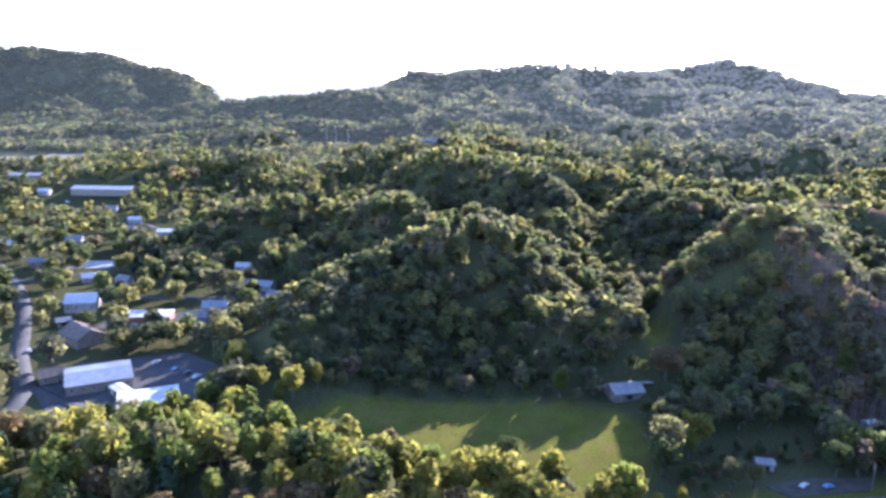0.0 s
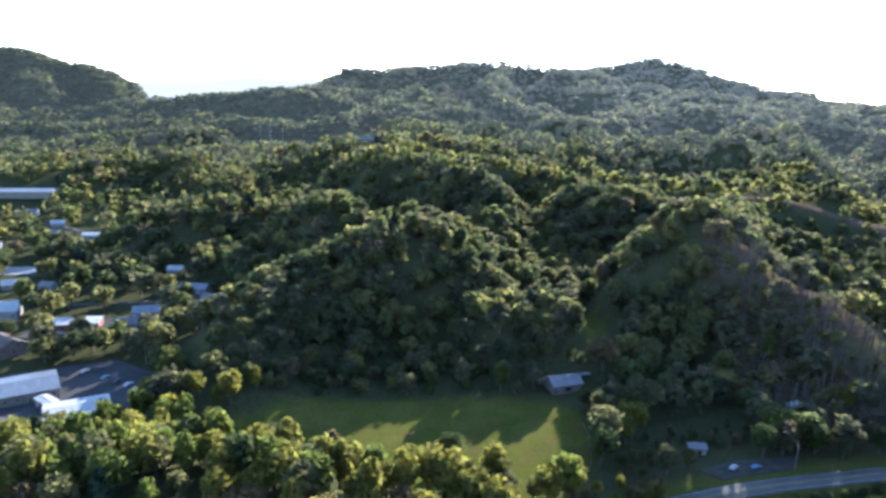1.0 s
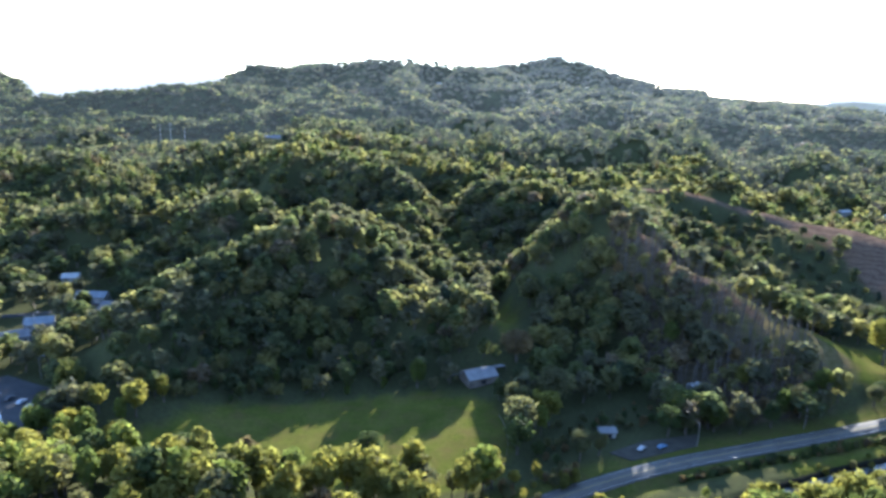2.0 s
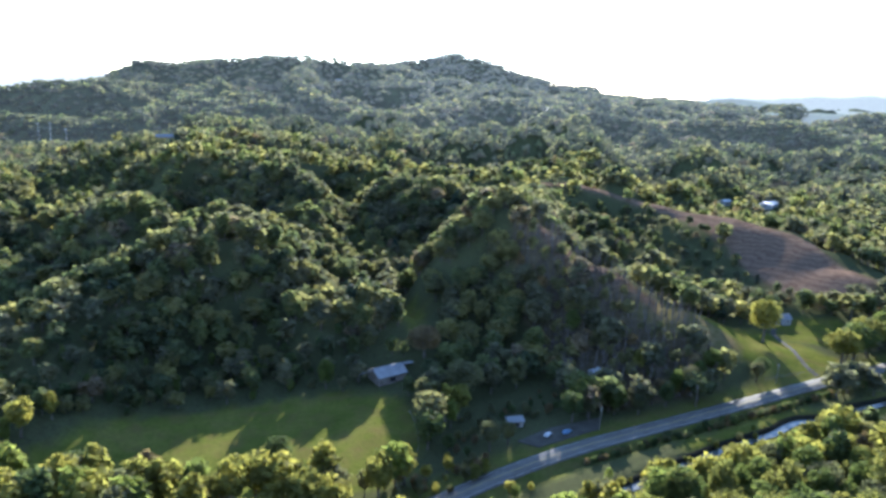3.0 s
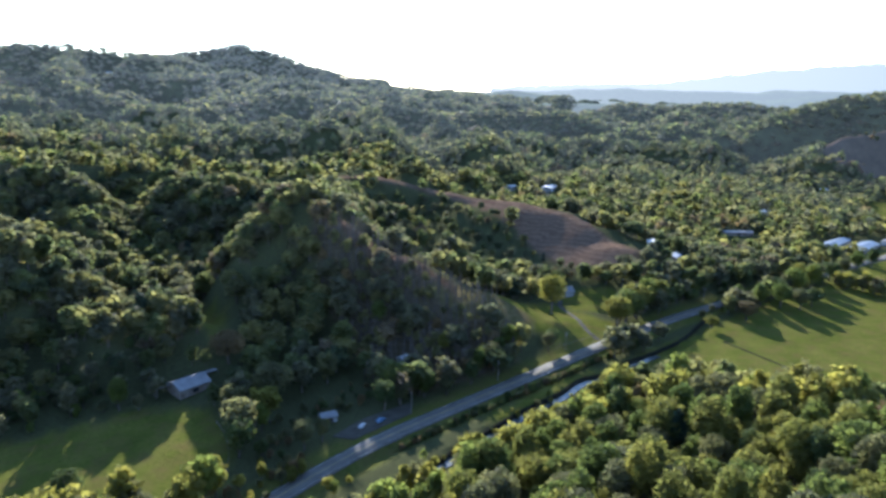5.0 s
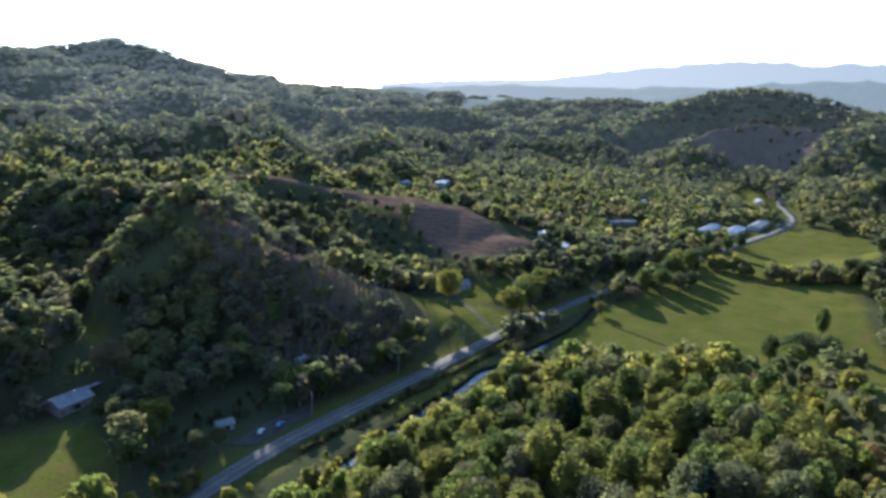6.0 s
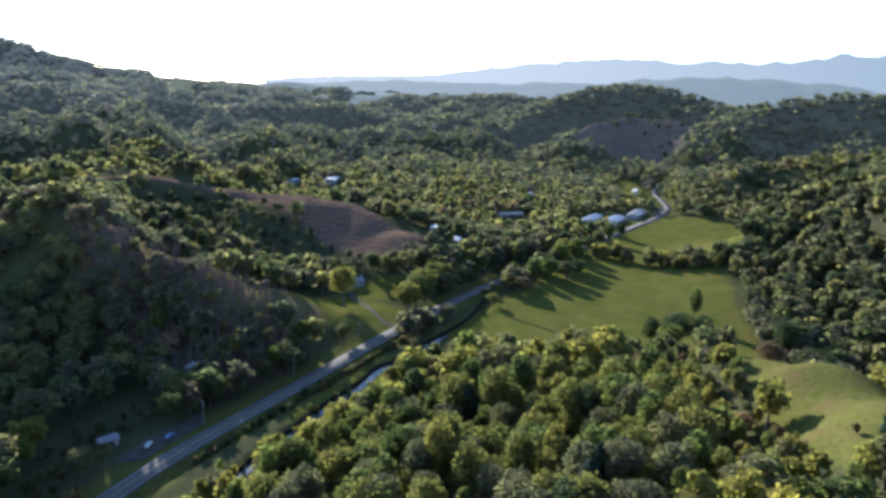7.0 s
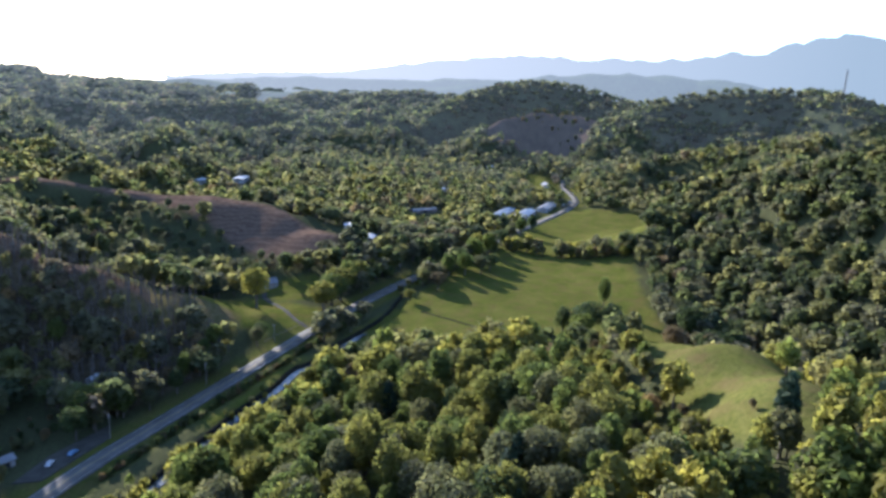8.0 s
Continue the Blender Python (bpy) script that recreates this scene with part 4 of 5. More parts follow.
building("warehouse", "long pale-roofed warehouse at the far lot", -469, 794, 42, 16, 6, 8, TAN_WALL, TIN, 1.6, "warehouse", seams=10)
building("warehouse", "wide grey-blue warehouse behind the trees", -362, 745, 60, 24, 6, 6, TAN_WALL, BLUE_ROOF, 1.8, "warehouse", seams=12)
building("house", "small white house among yellow-green trees", -287, 645, 11, 9, 4, 20, WHITE_WALL, WHITE_ROOF, 2.2)
building("house", "small white house with a grey roof in the trees", -274, 606, 10, 8, 4, -10, WHITE_WALL, GREY_ROOF, 2.2)
building("house", "small white cottage behind street trees", -236, 455, 9, 8, 3.6, 25, WHITE_WALL, WHITE_ROOF, 2.0)
building("house", "small white cottage with a metal roof", -211, 452, 9, 7, 3.6, -15, WHITE_WALL, TIN, 2.0)
building("shop", "low red-brick shop with a pale flat roof", -165, 382, 24, 12, 4, 8, BRICK_WALL, WHITE_ROOF, 0.5, "shop")
building("house", "grey-roofed white house behind the shop", -139, 380, 12, 9, 4, 24, WHITE_WALL, GREY_ROOF, 2.6)
building("house", "white cottage at the edge of the woods", -141, 489, 10, 8, 3.6, 0, WHITE_WALL, WHITE_ROOF, 2.0)
building("house", "white cottage beside the far lot", -418, 730, 11, 9, 3.8, 10, WHITE_WALL, WHITE_ROOF, 2.2)
building("house", "grey house beside the curving street", -290, 487, 10, 8, 4, 30, TAN_WALL, GREY_ROOF, 2.4)
building("house", "small tan house with a brown roof by the lot", -176, 298, 11, 9, 3.6, 32, TAN_WALL, BROWN_ROOF, 2.4)
building("house", "blue-grey roofed house under the wooded hill", -118, 448, 18, 10, 4, -12, WHITE_WALL, BLUE_ROOF, 2.2)
building("house", "white house in trees across the street", -300, 560, 12, 9, 4, 15, WHITE_WALL, GREY_ROOF, 2.4)
building("house", "pale house behind the warehouse", -190, 640, 12, 9, 4, -8, TAN_WALL, WHITE_ROOF, 2.2)
building("house", "small pale house at the far end of town", -330, 690, 11, 9, 4, 12, WHITE_WALL, TIN, 2.2)

# across the field and along the road
barn = building("barn", "old weathered barn with a grey tin roof and side sheds", 88, 297, 15, 11, 3.4, 14, WOOD_WALL, TIN, 2.4, "barn", False, seams=9)
for nm, cx, cy, ww, dd, zz in (("lean_to_roof", 11.5, 3.0, 9.0, 4.0, 3.9), ("lean_to_roof", -10.5, 3.2, 8.0, 3.2, 3.7)):
    bm = bmesh.new()
    v = box(bm, cx, cy, zz, ww, dd, 0.2)
    bmesh.ops.rotate(bm, verts=v, cent=(cx, cy, zz), matrix=Matrix.Rotation(radians(-9), 3, "X"))
    part(nm, bm, barn, "bright tin roof", TIN)
    for sx in (-1, 1):
        for sy in (-1, 1):
            bm = bmesh.new()
            box(bm, cx + sx * (ww / 2 - 0.3), cy + sy * (dd / 2 - 0.3), zz / 2 - 0.3, 0.22, 0.22, zz - 0.3)
            part("post", bm, barn, mat=WOOD_WALL)
building("shed", "small white metal shed in the shade", 127, 239, 6.5, 4.5, 2.8, -8, WHITE_WALL, TIN, 1.0, "shed", False)
building("shed", "small white shed on the wooded slope", 186, 270, 5, 4, 2.6, 20, WHITE_WALL, WHITE_ROOF, 1.0, "shed", False)
building("house", "pale house in the shaded hollow behind a large tree", 343, 309, 13, 8, 3.8, -18, WHITE_WALL, GREY_ROOF, 2.2)
building("house", "white house at the foot of the straw-brown hill", 472, 332, 12, 9, 4, 40, WHITE_WALL, WHITE_ROOF, 1.0)
building("house", "pale house beside the road bend", 460, 305, 14, 9, 4, 20, TAN_WALL, WHITE_ROOF, 1.0)
building("house", "large white house on the wooded upland", 632, 606, 26, 13, 5, 28, WHITE_WALL, WHITE_ROOF, 1.1, chimney=True, seams=6)
building("house", "white house beside the upland clearing", 580, 620, 13, 9, 4, 10, WHITE_WALL, WHITE_ROOF, 1.0)
building("house", "small white house lower in the woods", 786, 407, 13, 9, 4, 30, WHITE_WALL, WHITE_ROOF, 1.0)
building("long_barn", "long low barn with a pale roof above the road", 648, 360, 30, 8, 3.4, -30, WOOD_WALL, TIN, 0.9, "barn", False, seams=6)
building("poultry_house", "long poultry house with a pale blue metal roof", 706, 266, 52, 14, 4, 6, WHITE_WALL, BLUE_ROOF, 1.5, "barn", False, seams=10)
building("poultry_house", "long poultry house with a bright metal roof", 768, 262, 44, 12, 4, 6, WHITE_WALL, TIN, 1.4, "barn", False, seams=10)
building("poultry_house", "long poultry house set back in the shade", 700, 288, 48, 12, 4, 6, WHITE_WALL, BLUE_ROOF, 1.4, "barn", False, seams=10)
building("house", "white house beside the far road", 840, 272, 14, 9, 4, 12, WHITE_WALL, WHITE_ROOF, 2.2)
building("house", "small white house at the far bend", 905, 312, 13, 9, 4, 40, WHITE_WALL, TIN, 2.2)
building("house", "white house among trees beyond the bend", 1022, 449, 15, 10, 4, 20, WHITE_WALL, WHITE_ROOF, 2.4)
building("lodge", "wide pale lodge on the forested ridge", -16, 945, 26, 10, 5, 2, TAN_WALL, TIN, 2.4, "house")
building("house", "white house high on the mountain", 440, 2020, 20, 14, 6, 10, WHITE_WALL, WHITE_ROOF, 3)
building("house", "white house on the mountain shoulder", 960, 2480, 24, 14, 6, 10, WHITE_WALL, WHITE_ROOF, 3)


def slab(name, label, poly, z, mat, category="lot"):
    bm = bmesh.new()
    f = bm.faces.new([bm.verts.new((px, py, z)) for px, py in poly])
    if f.normal.z < 0:
        f.normal_flip()
    g = bmesh.ops.extrude_face_region(bm, geom=[f])
    bmesh.ops.translate(bm, verts=[v for v in g["geom"] if isinstance(v, bmesh.types.BMVert)], vec=(0, 0, -1.2))
    bmesh.ops.recalc_face_normals(bm, faces=bm.faces)
    bmesh.ops.triangulate(bm, faces=bm.faces)
    me = bpy.data.meshes.new(name)
    bm.to_mesh(me)
    bm.free()
    me.materials.append(mat)
    LOTS.append(poly)
    return tagged(new(name, me), label, category, kind="structure")


LOTS = []
slab("pavement", "grey asphalt lot between the workshop and the store", [(-172, 318), (-128, 336), (-88, 306), (-100, 262), (-128, 252), (-158, 262), (-178, 286)], 0.16, LOT)
slab("pavement", "wide grey asphalt lot at the far warehouses", [(-410, 690), (-330, 680), (-318, 728), (-400, 735)], 0.16, LOT)
slab("pavement", "pale concrete apron beside the street", [(-268, 484), (-232, 490), (-230, 510), (-266, 506)], 0.16, CONCRETE)
slab("pavement", "grey asphalt yard beside the shop", [(-190, 366), (-142, 360), (-128, 388), (-150, 396), (-186, 394)], 0.16, LOT)
slab("pavement", "gravel pull-off beside the country road", [(128, 219), (160, 225), (166, 234), (140, 232), (122, 226)], 0.25, GRAVEL)
slab("pavement", "small grey asphalt lot with a parked car", [(-152, 262), (-126, 256), (-128, 240), (-154, 246)], 0.16, LOT)
lane([(301, 241), (306, 256), (316, 272), (324, 294), (336, 304)], 1.7, GRAVEL, "gravel farm lane leaving the country road")
# laid on the pasture, not dug: a furrow's dark put into its colour
lane([(362, 200), (359, 180), (355, 158), (353, 140)], 0.9, SHADED_EARTH, "narrow dark strip standing for a ditch across the pasture", 0.3)
lane([(262, 300), (278, 312), (300, 330), (330, 332)], 1.6, GRAVEL, "faint dirt track over the grassy slope", 0.08)
slab("pavement", "grey paved yard beside the poultry houses", [(790, 250), (835, 252), (858, 262), (850, 270), (800, 258)], 0.3, LOT)

STREETS = [
    ([(-480, 640), (-390, 560), (-312, 480), (-283, 447), (-253, 407), (-228, 364), (-204, 318), (-182, 288), (-176, 262), (-190, 226)], 4.2, "curving asphalt street through the settlement"),
    ([(-250, 402), (-200, 420), (-150, 424), (-112, 434), (-110, 462)], 2.8, "narrow asphalt side street among houses"),
    ([(-283, 447), (-240, 474), (-222, 540), (-250, 625), (-330, 672)], 2.8, "narrow asphalt side street among trees"),
    ([(-182, 290), (-150, 270), (-118, 258)], 3.0, "short asphalt lane to the lots"),
]
for line, half, words in STREETS:
    st = new("road", strip("road", [(px, py, 0.22) for px, py in line], [(half, -1.0), (half, 0), (0, 0.05), (-half, 0), (-half, -1.0)], LOT))
    tagged(st, words, "street", kind="structure")


def wheel(parent, cx, cy, rr):
    bm = bmesh.new()
    m = Matrix.Translation((cx, cy, rr)) @ Matrix.Rotation(radians(90), 4, "X")
    bmesh.ops.create_cone(bm, cap_ends=True, segments=14, radius1=rr, radius2=rr, depth=0.24, matrix=m)
    w = part("wheel", bm, parent, mat=RUBBER)
    bm = bmesh.new()
    bmesh.ops.create_cone(bm, cap_ends=True, segments=10, radius1=rr * 0.6, radius2=rr * 0.55, depth=0.27, matrix=m)
    part("rim", bm, w, mat=TIN)


def prism(bm, prof, half, taper=1.0):
    """A side profile of (x, z), as wide as 2 * half."""
    a = [bm.verts.new((px, -half * (taper if pz > 1.0 else 1.0), pz)) for px, pz in prof]
    b = [bm.verts.new((px, half * (taper if pz > 1.0 else 1.0), pz)) for px, pz in prof]
    n = len(prof)
    for i in range(n):
        bm.faces.new((a[i], a[(i + 1) % n], b[(i + 1) % n], b[i]))
    bm.faces.new(a[::-1])
    bm.faces.new(b)
    bmesh.ops.recalc_face_normals(bm, faces=bm.faces)


def car(px, py, rot, mat, label, z=None, pickup=False):
    top = new("pickup_truck" if pickup else "car")
    top.matrix_basis = pose(px, py, (at(px, py) if z is None else z), 0, 0, rot)
    bm = bmesh.new()
    if pickup:
        prof = [(-2.7, 0.45), (2.7, 0.45), (2.75, 0.95), (1.4, 1.1), (0.75, 1.75), (-0.55, 1.78), (-0.75, 1.12), (-2.7, 1.1)]
    else:
        prof = [(-2.25, 0.4), (2.25, 0.4), (2.3, 0.75), (1.15, 0.98), (0.45, 1.45), (-0.95, 1.47), (-1.75, 1.0), (-2.3, 0.92)]
    prism(bm, prof, 0.92, 0.84)
    bmesh.ops.bevel(bm, geom=bm.edges[:], offset=0.06, segments=1, affect="EDGES")
    body = part("body", bm, top, mat=mat)
    bm = bmesh.new()
    if pickup:
        prism(bm, [(-0.5, 1.14), (1.28, 1.14), (0.72, 1.7), (-0.45, 1.72)], 0.86, 0.93)
    else:
        prism(bm, [(-1.6, 1.02), (1.1, 1.02), (0.44, 1.41), (-0.92, 1.43)], 0.9, 0.89)
    part("window", bm, body, "dark glass", GLASS)
    x1 = 1.75 if pickup else 1.4
    for sx in (-x1, x1):
        for sy in (-0.86, 0.86):
            wheel(top, sx, sy, 0.38 if pickup else 0.33)
    tagged(top, label, "truck" if pickup else "car")


car(145, 226, 20, CAR_BLUE, "blue sedan parked on gravel beside the road", 0.27)
car(136, 226, 35, CAR_WHITE, "white sedan parked on the gravel pull-off", 0.27)
car(-139, 250, 20, CAR_WHITE, "white sedan parked on a small lot", 0.18)
for i, (px, py, rot, m, words) in enumerate((
        (-112, 305, 60, CAR_SILVER, "silver sedan parked on the lot"), (-107, 301, 60, CAR_WHITE, "white sedan parked on the lot"),
        (-118, 309, 60, CAR_DARK, "black sedan parked on the lot"), (-125, 313, 62, CAR_BLUE, "blue sedan parked on the lot"),
        (-100, 292, 58, CAR_RED, "red sedan parked on the lot"), (-137, 320, 62, CAR_WHITE, "white sedan parked behind the workshop"),
        (-168, 308, 110, CAR_WHITE, "white sedan parked beside a tan house"), (-176, 372, 12, CAR_RED, "red sedan parked at the shop"),
        (-170, 371, 12, CAR_WHITE, "white sedan parked at the shop"), (-150, 368, 12, CAR_SILVER, "silver sedan parked at the shop"),
        (-360, 706, 10, CAR_WHITE, "white sedan on the far lot"), (-345, 704, 10, CAR_DARK, "black sedan on the far lot"),
        (-385, 712, 10, CAR_SILVER, "silver sedan on the far lot"), (-205, 330, 118, CAR_WHITE, "white sedan parked by the curving street"),
        (186, 264, 30, CAR_WHITE, "white sedan parked on the wooded slope"), (806, 254, 10, CAR_WHITE, "white sedan at the poultry houses"))):
    car(px, py, rot, m, words, max(at(px, py), 0.18 if py > 200 and px < 0 else 0.0))


def utility_pole(px, py, rot, hgt=11.0):
    top = new("utility_pole")
    top.matrix_basis = pose(px, py, at(px, py) - 0.5, 0, 0, rot)
    v, f = tube((0, 0, 0), (0, 0, hgt), 0.17, 0.11, 8)
    part("pole", mesh_from("pole", v, f, [GREY_BARK]), top)
    for zz in (hgt - 0.6, hgt - 1.6):
        bm = bmesh.new()
        box(bm, 0, 0.16, zz, 2.4, 0.12, 0.14)
        arm = part("crossarm", bm, top, mat=GREY_BARK)
        for xx in (-1.0, -0.4, 0.4, 1.0):
            bm = bmesh.new()
            bmesh.ops.create_cone(bm, cap_ends=True, segments=8, radius1=0.07, radius2=0.05, depth=0.22, matrix=Matrix.Translation((xx, 0.16, zz + 0.18)))
            part("insulator", bm, arm, mat=CONCRETE)
    tagged(top, "weathered wooden utility pole with two crossarms", "utility pole", "poles along the road")


for px, py in ((160, 225), (215, 231), (272, 240), (420, 251), (500, 251), (590, 251)):
    utility_pole(px, py, 80)


def street_lamp(px, py, rot):
    top = new("street_lamp")
    top.matrix_basis = pose(px, py, at(px, py), 0, 0, rot)
    v, f = tube((0, 0, -0.3), (0, 0, 11), 0.16, 0.09, 8)
    part("pole", mesh_from("pole", v, f, [TIN]), top)
    v, f = tube((0, 0, 10.9), (1.6, 0, 11.4), 0.07, 0.05, 6)
    part("arm", mesh_from("arm", v, f, [TIN]), top)
    bm = bmesh.new()
    box(bm, 1.9, 0, 11.4, 1.1, 0.5, 0.28)
    bmesh.ops.bevel(bm, geom=bm.edges[:], offset=0.08, segments=1, affect="EDGES")
    part("lamp_head", bm, top, mat=WHITE_WALL)
    tagged(top, "tall grey street lamp with a pale head", "street lamp", "street lamps")


def floodlight_pole(px, py, hgt):
    top = new("floodlight_pole")
    top.matrix_basis = pose(px, py, at(px, py) - 0.5, 0, 0, 10)
    v, f = tube((0, 0, 0), (0, 0, hgt), 0.55, 0.4, 8)
    part("pole", mesh_from("pole", v, f, [CONCRETE]), top)
    bm = bmesh.new()
    box(bm, 0, 0, hgt, 5.0, 0.4, 0.4)
    arm = part("crossarm", bm, top, mat=CONCRETE)
    for xx in (-2.0, -0.7, 0.7, 2.0):
        bm = bmesh.new()
        box(bm, xx, -0.4, hgt + 0.7, 0.9, 0.5, 0.8)
        bmesh.ops.bevel(bm, geom=bm.edges[:], offset=0.1, segments=1, affect="EDGES")
        part("lamp_head", bm, arm, mat=TIN)
    tagged(top, "tall pale floodlight pole beyond the trees", "floodlight", "floodlight poles beyond the hill")


for px, py, hgt in ((-207, 1270, 38), (-190, 1268, 42), (-168, 1270, 36)):
    floodlight_pole(px, py, hgt)
street_lamp(-134, 394, 40)
street_lamp(-112, 330, 10)
street_lamp(-290, 470, 60)


def mast(px, py, hgt, half):
    """A lattice mast: three legs, rungs and bracing."""
    top = new("radio_mast")
    top.matrix_basis = pose(px, py, at(px, py) - 1.0)
    legs = [(half * math.cos(a), half * math.sin(a)) for a in (0.0, 2.094, 4.189)]
    for lx, ly in legs:
        v, f = tube((lx, ly, 0), (lx * 0.35, ly * 0.35, hgt), 0.45, 0.35, 5)
        part("leg", mesh_from("leg", v, f, [STEEL]), top)
    n = 9
    for i in range(n):
        ps = []
        for j in range(3):
            a, b = legs[j], legs[(j + 1) % 3]
            s0, s1 = 1 - 0.65 * i / n, 1 - 0.65 * (i + 1) / n
            ps.append(tube((a[0] * s0, a[1] * s0, hgt * i / n), (b[0] * s1, b[1] * s1, hgt * (i + 1) / n), 0.12, 0.12, 4))
        v, f = join(ps)
        part("brace", mesh_from("brace", v, f, [STEEL]), top)
    tagged(top, "grey lattice radio mast on a wooded ridge", "radio mast", "masts on the ridges")


mast(239, 2136, 34, 2.2)
mast(1331, -36, 47, 1.7)


def fence(line, label, gap=4.0, hgt=1.3):
    top = new("fence")
    pts = resample([(px, py, 0) for px, py in line], gap)
    top.location = (pts[0].x, pts[0].y, at(pts[0].x, pts[0].y))
    base = Vector(top.location)
    prev = None
    for p in pts:
        q = Vector((p.x, p.y, at(p.x, p.y))) - base
        v, f = tube(tuple(q - Vector((0, 0, 0.4))), tuple(q + Vector((0, 0, hgt))), 0.1, 0.09, 5)
        part("post", mesh_from("post", v, f, [WOOD_WALL]), top)
        if prev is not None:
            for zz in (0.5, 0.85, 1.2):
                v, f = tube(tuple(prev + Vector((0, 0, zz))), tuple(q + Vector((0, 0, zz))), 0.045, 0.045, 4)
                part("rail", mesh_from("rail", v, f, [WOOD_WALL]), top)
        prev = q
    tagged(top, label, "fence")


fence([(88, 262), (87, 245), (78, 222), (66, 207)], "weathered rail fence at the pasture edge")
fence([(268, 243), (290, 245), (304, 246)], "rail fence beside the farm lane")

CLEARINGS += [(140, 246, 14), (152, 258, 9), (122, 222, 8), (112, 236, 14), (104, 222, 11), (126, 252, 9), (-165, 262, 16), (-150, 268, 14), (290, 262, 16), (283, 292, 14)]

# ---- the woods ----


def spacing(x, y, r):
    """Fewer trees among the houses of the town and on the thinned hill."""
    u = r.uniform(0, 1, len(x))
    keep = np.ones(len(x), bool)
    keep &= ~(inside(x, y, TOWN) & (u > 0.6))
    keep &= ~(inside(x, y, THIN) & (u > 0.26))
    return keep


NEAR_BOX = (-170, 340, -60, 240)
x, y, k, s, r = wood(41, 8.5, 95, 285, "", "", None, None, (0.95, 1.5), box=NEAR_BOX, sparse=spacing)
order = np.argsort(np.hypot(x - 165, y - 95))
single, rest = order[:240], order[240:]

LEAF_WORDS = ["fresh green", "yellow-green", "dark green", "bronze-brown", "greyish olive", "dark pine-green"]
PATTERNS = {}


def tree_pattern(kind, j):
    """The meshes of one kind of tree."""
    key = (kind, j)
    if key not in PATTERNS:
        cv, cf = NEAR_CROWNS[kind][j]
        tv, tf = TRUNKS[j]
        PATTERNS[key] = (mesh_from("crown", cv, cf, [LEAF[kind]]), mesh_from("trunk", tv, tf, [BARK]))
    return PATTERNS[key]


def tree(px, py, kind, size, wide=1.0, turn=0.0, j=0, words="", group=""):
    pz = float(land(np.array(px), np.array(py)))
    top = new("tree")
    top.matrix_basis = pose(px, py, pz - 0.3, 0, 0, turn) @ Matrix.Diagonal((size * wide, size * wide, size, 1))
    crown, trunk = tree_pattern(kind, j)
    for nm, me in (("trunk", trunk), ("crown", crown)):
        o = new(nm, me)
        o.parent = top
    return tagged(top, words or "leafy tree with %s spring foliage on the slope" % LEAF_WORDS[kind], "tree", group)


for i in single:
    tree(x[i], y[i], int(k[i]), s[i], r.uniform(0.85, 1.12), r.uniform(0, 360), int(r.randint(0, 3)), group="trees on the near slope")
plant("woods", "leafy spring woods on the near slope", x[rest], y[rest], k[rest], s[rest], GOOD_CROWNS, LEAF + [BARK], r, TRUNKS)

x, y, k, s, r = wood(42, 11.2, 285, 640, "", "", None, None, (1.0, 1.17), box=(-420, 640, -200, 640), sparse=spacing)
ok = ~((x > NEAR_BOX[0]) & (x < NEAR_BOX[1]) & (y > NEAR_BOX[2]) & (y < NEAR_BOX[3]) & (np.hypot(x, y) < 285))
plant("woods", "mixed spring woods on the valley hills", x[ok], y[ok], k[ok], s[ok], MID_CROWNS, GREYED_LEAF + [BARK], r, SLIM, broad=1.3)
# the parts of the first ring outside the near slope
x, y, k, s, r = wood(45, 10.0, 120, 285, "", "", None, None, (0.9, 1.4), box=(-300, 300, -200, 290), sparse=spacing)
ok = ~((x > NEAR_BOX[0]) & (x < NEAR_BOX[1]) & (y > NEAR_BOX[2]) & (y < NEAR_BOX[3]))
plant("woods", "trees along the valley foot", x[ok], y[ok], k[ok], s[ok], GOOD_CROWNS, LEAF + [BARK], r, TRUNKS)



def haze_glow_at(x, y):
    """Glow for the far leaves, painted haze: it thickens with distance, most of all towards the sun."""
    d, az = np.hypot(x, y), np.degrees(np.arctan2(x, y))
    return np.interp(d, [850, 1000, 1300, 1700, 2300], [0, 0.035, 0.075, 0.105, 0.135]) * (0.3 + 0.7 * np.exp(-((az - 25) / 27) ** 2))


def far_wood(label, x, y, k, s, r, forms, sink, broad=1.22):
    """Woods far off, in belts of like painted haze that run into one another."""
    a = haze_glow_at(x, y) + r.uniform(-0.5, 0.5, len(x)) * 0.02
    belt = np.clip(np.round(a / 0.02).astype(int), 0, len(HAZED_LEAVES) - 1)
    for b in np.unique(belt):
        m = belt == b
        plant("woods", label % HAZE_WORDS[b], x[m], y[m], k[m], s[m], forms, HAZED_LEAVES[b], r, sink=sink, broad=broad)


HAZE_WORDS = ["clear", "clear", "faintly hazy", "faintly hazy", "hazy", "hazy", "pale hazy", "pale hazy"]
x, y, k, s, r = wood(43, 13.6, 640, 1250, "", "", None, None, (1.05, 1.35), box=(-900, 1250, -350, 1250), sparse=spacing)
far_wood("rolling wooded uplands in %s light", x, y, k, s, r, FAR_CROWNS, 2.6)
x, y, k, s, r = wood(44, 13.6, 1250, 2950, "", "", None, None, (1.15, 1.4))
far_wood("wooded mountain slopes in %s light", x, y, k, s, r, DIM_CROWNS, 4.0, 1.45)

# bare and half-bare stems on the thinned hill
x, y, r = scatter(51, 135, 265, 238, 395, 4.4)
ok = inside(x, y, THIN) | inside(x, y, STRAW[1])
x, y = x[ok], y[ok]
plant("bare_trees", "thin bare grey trees on the cleared hill", x, y, np.zeros(len(x), int), r.uniform(0.38, 0.78, len(x)), [BARE_TREES], [BARK], r)

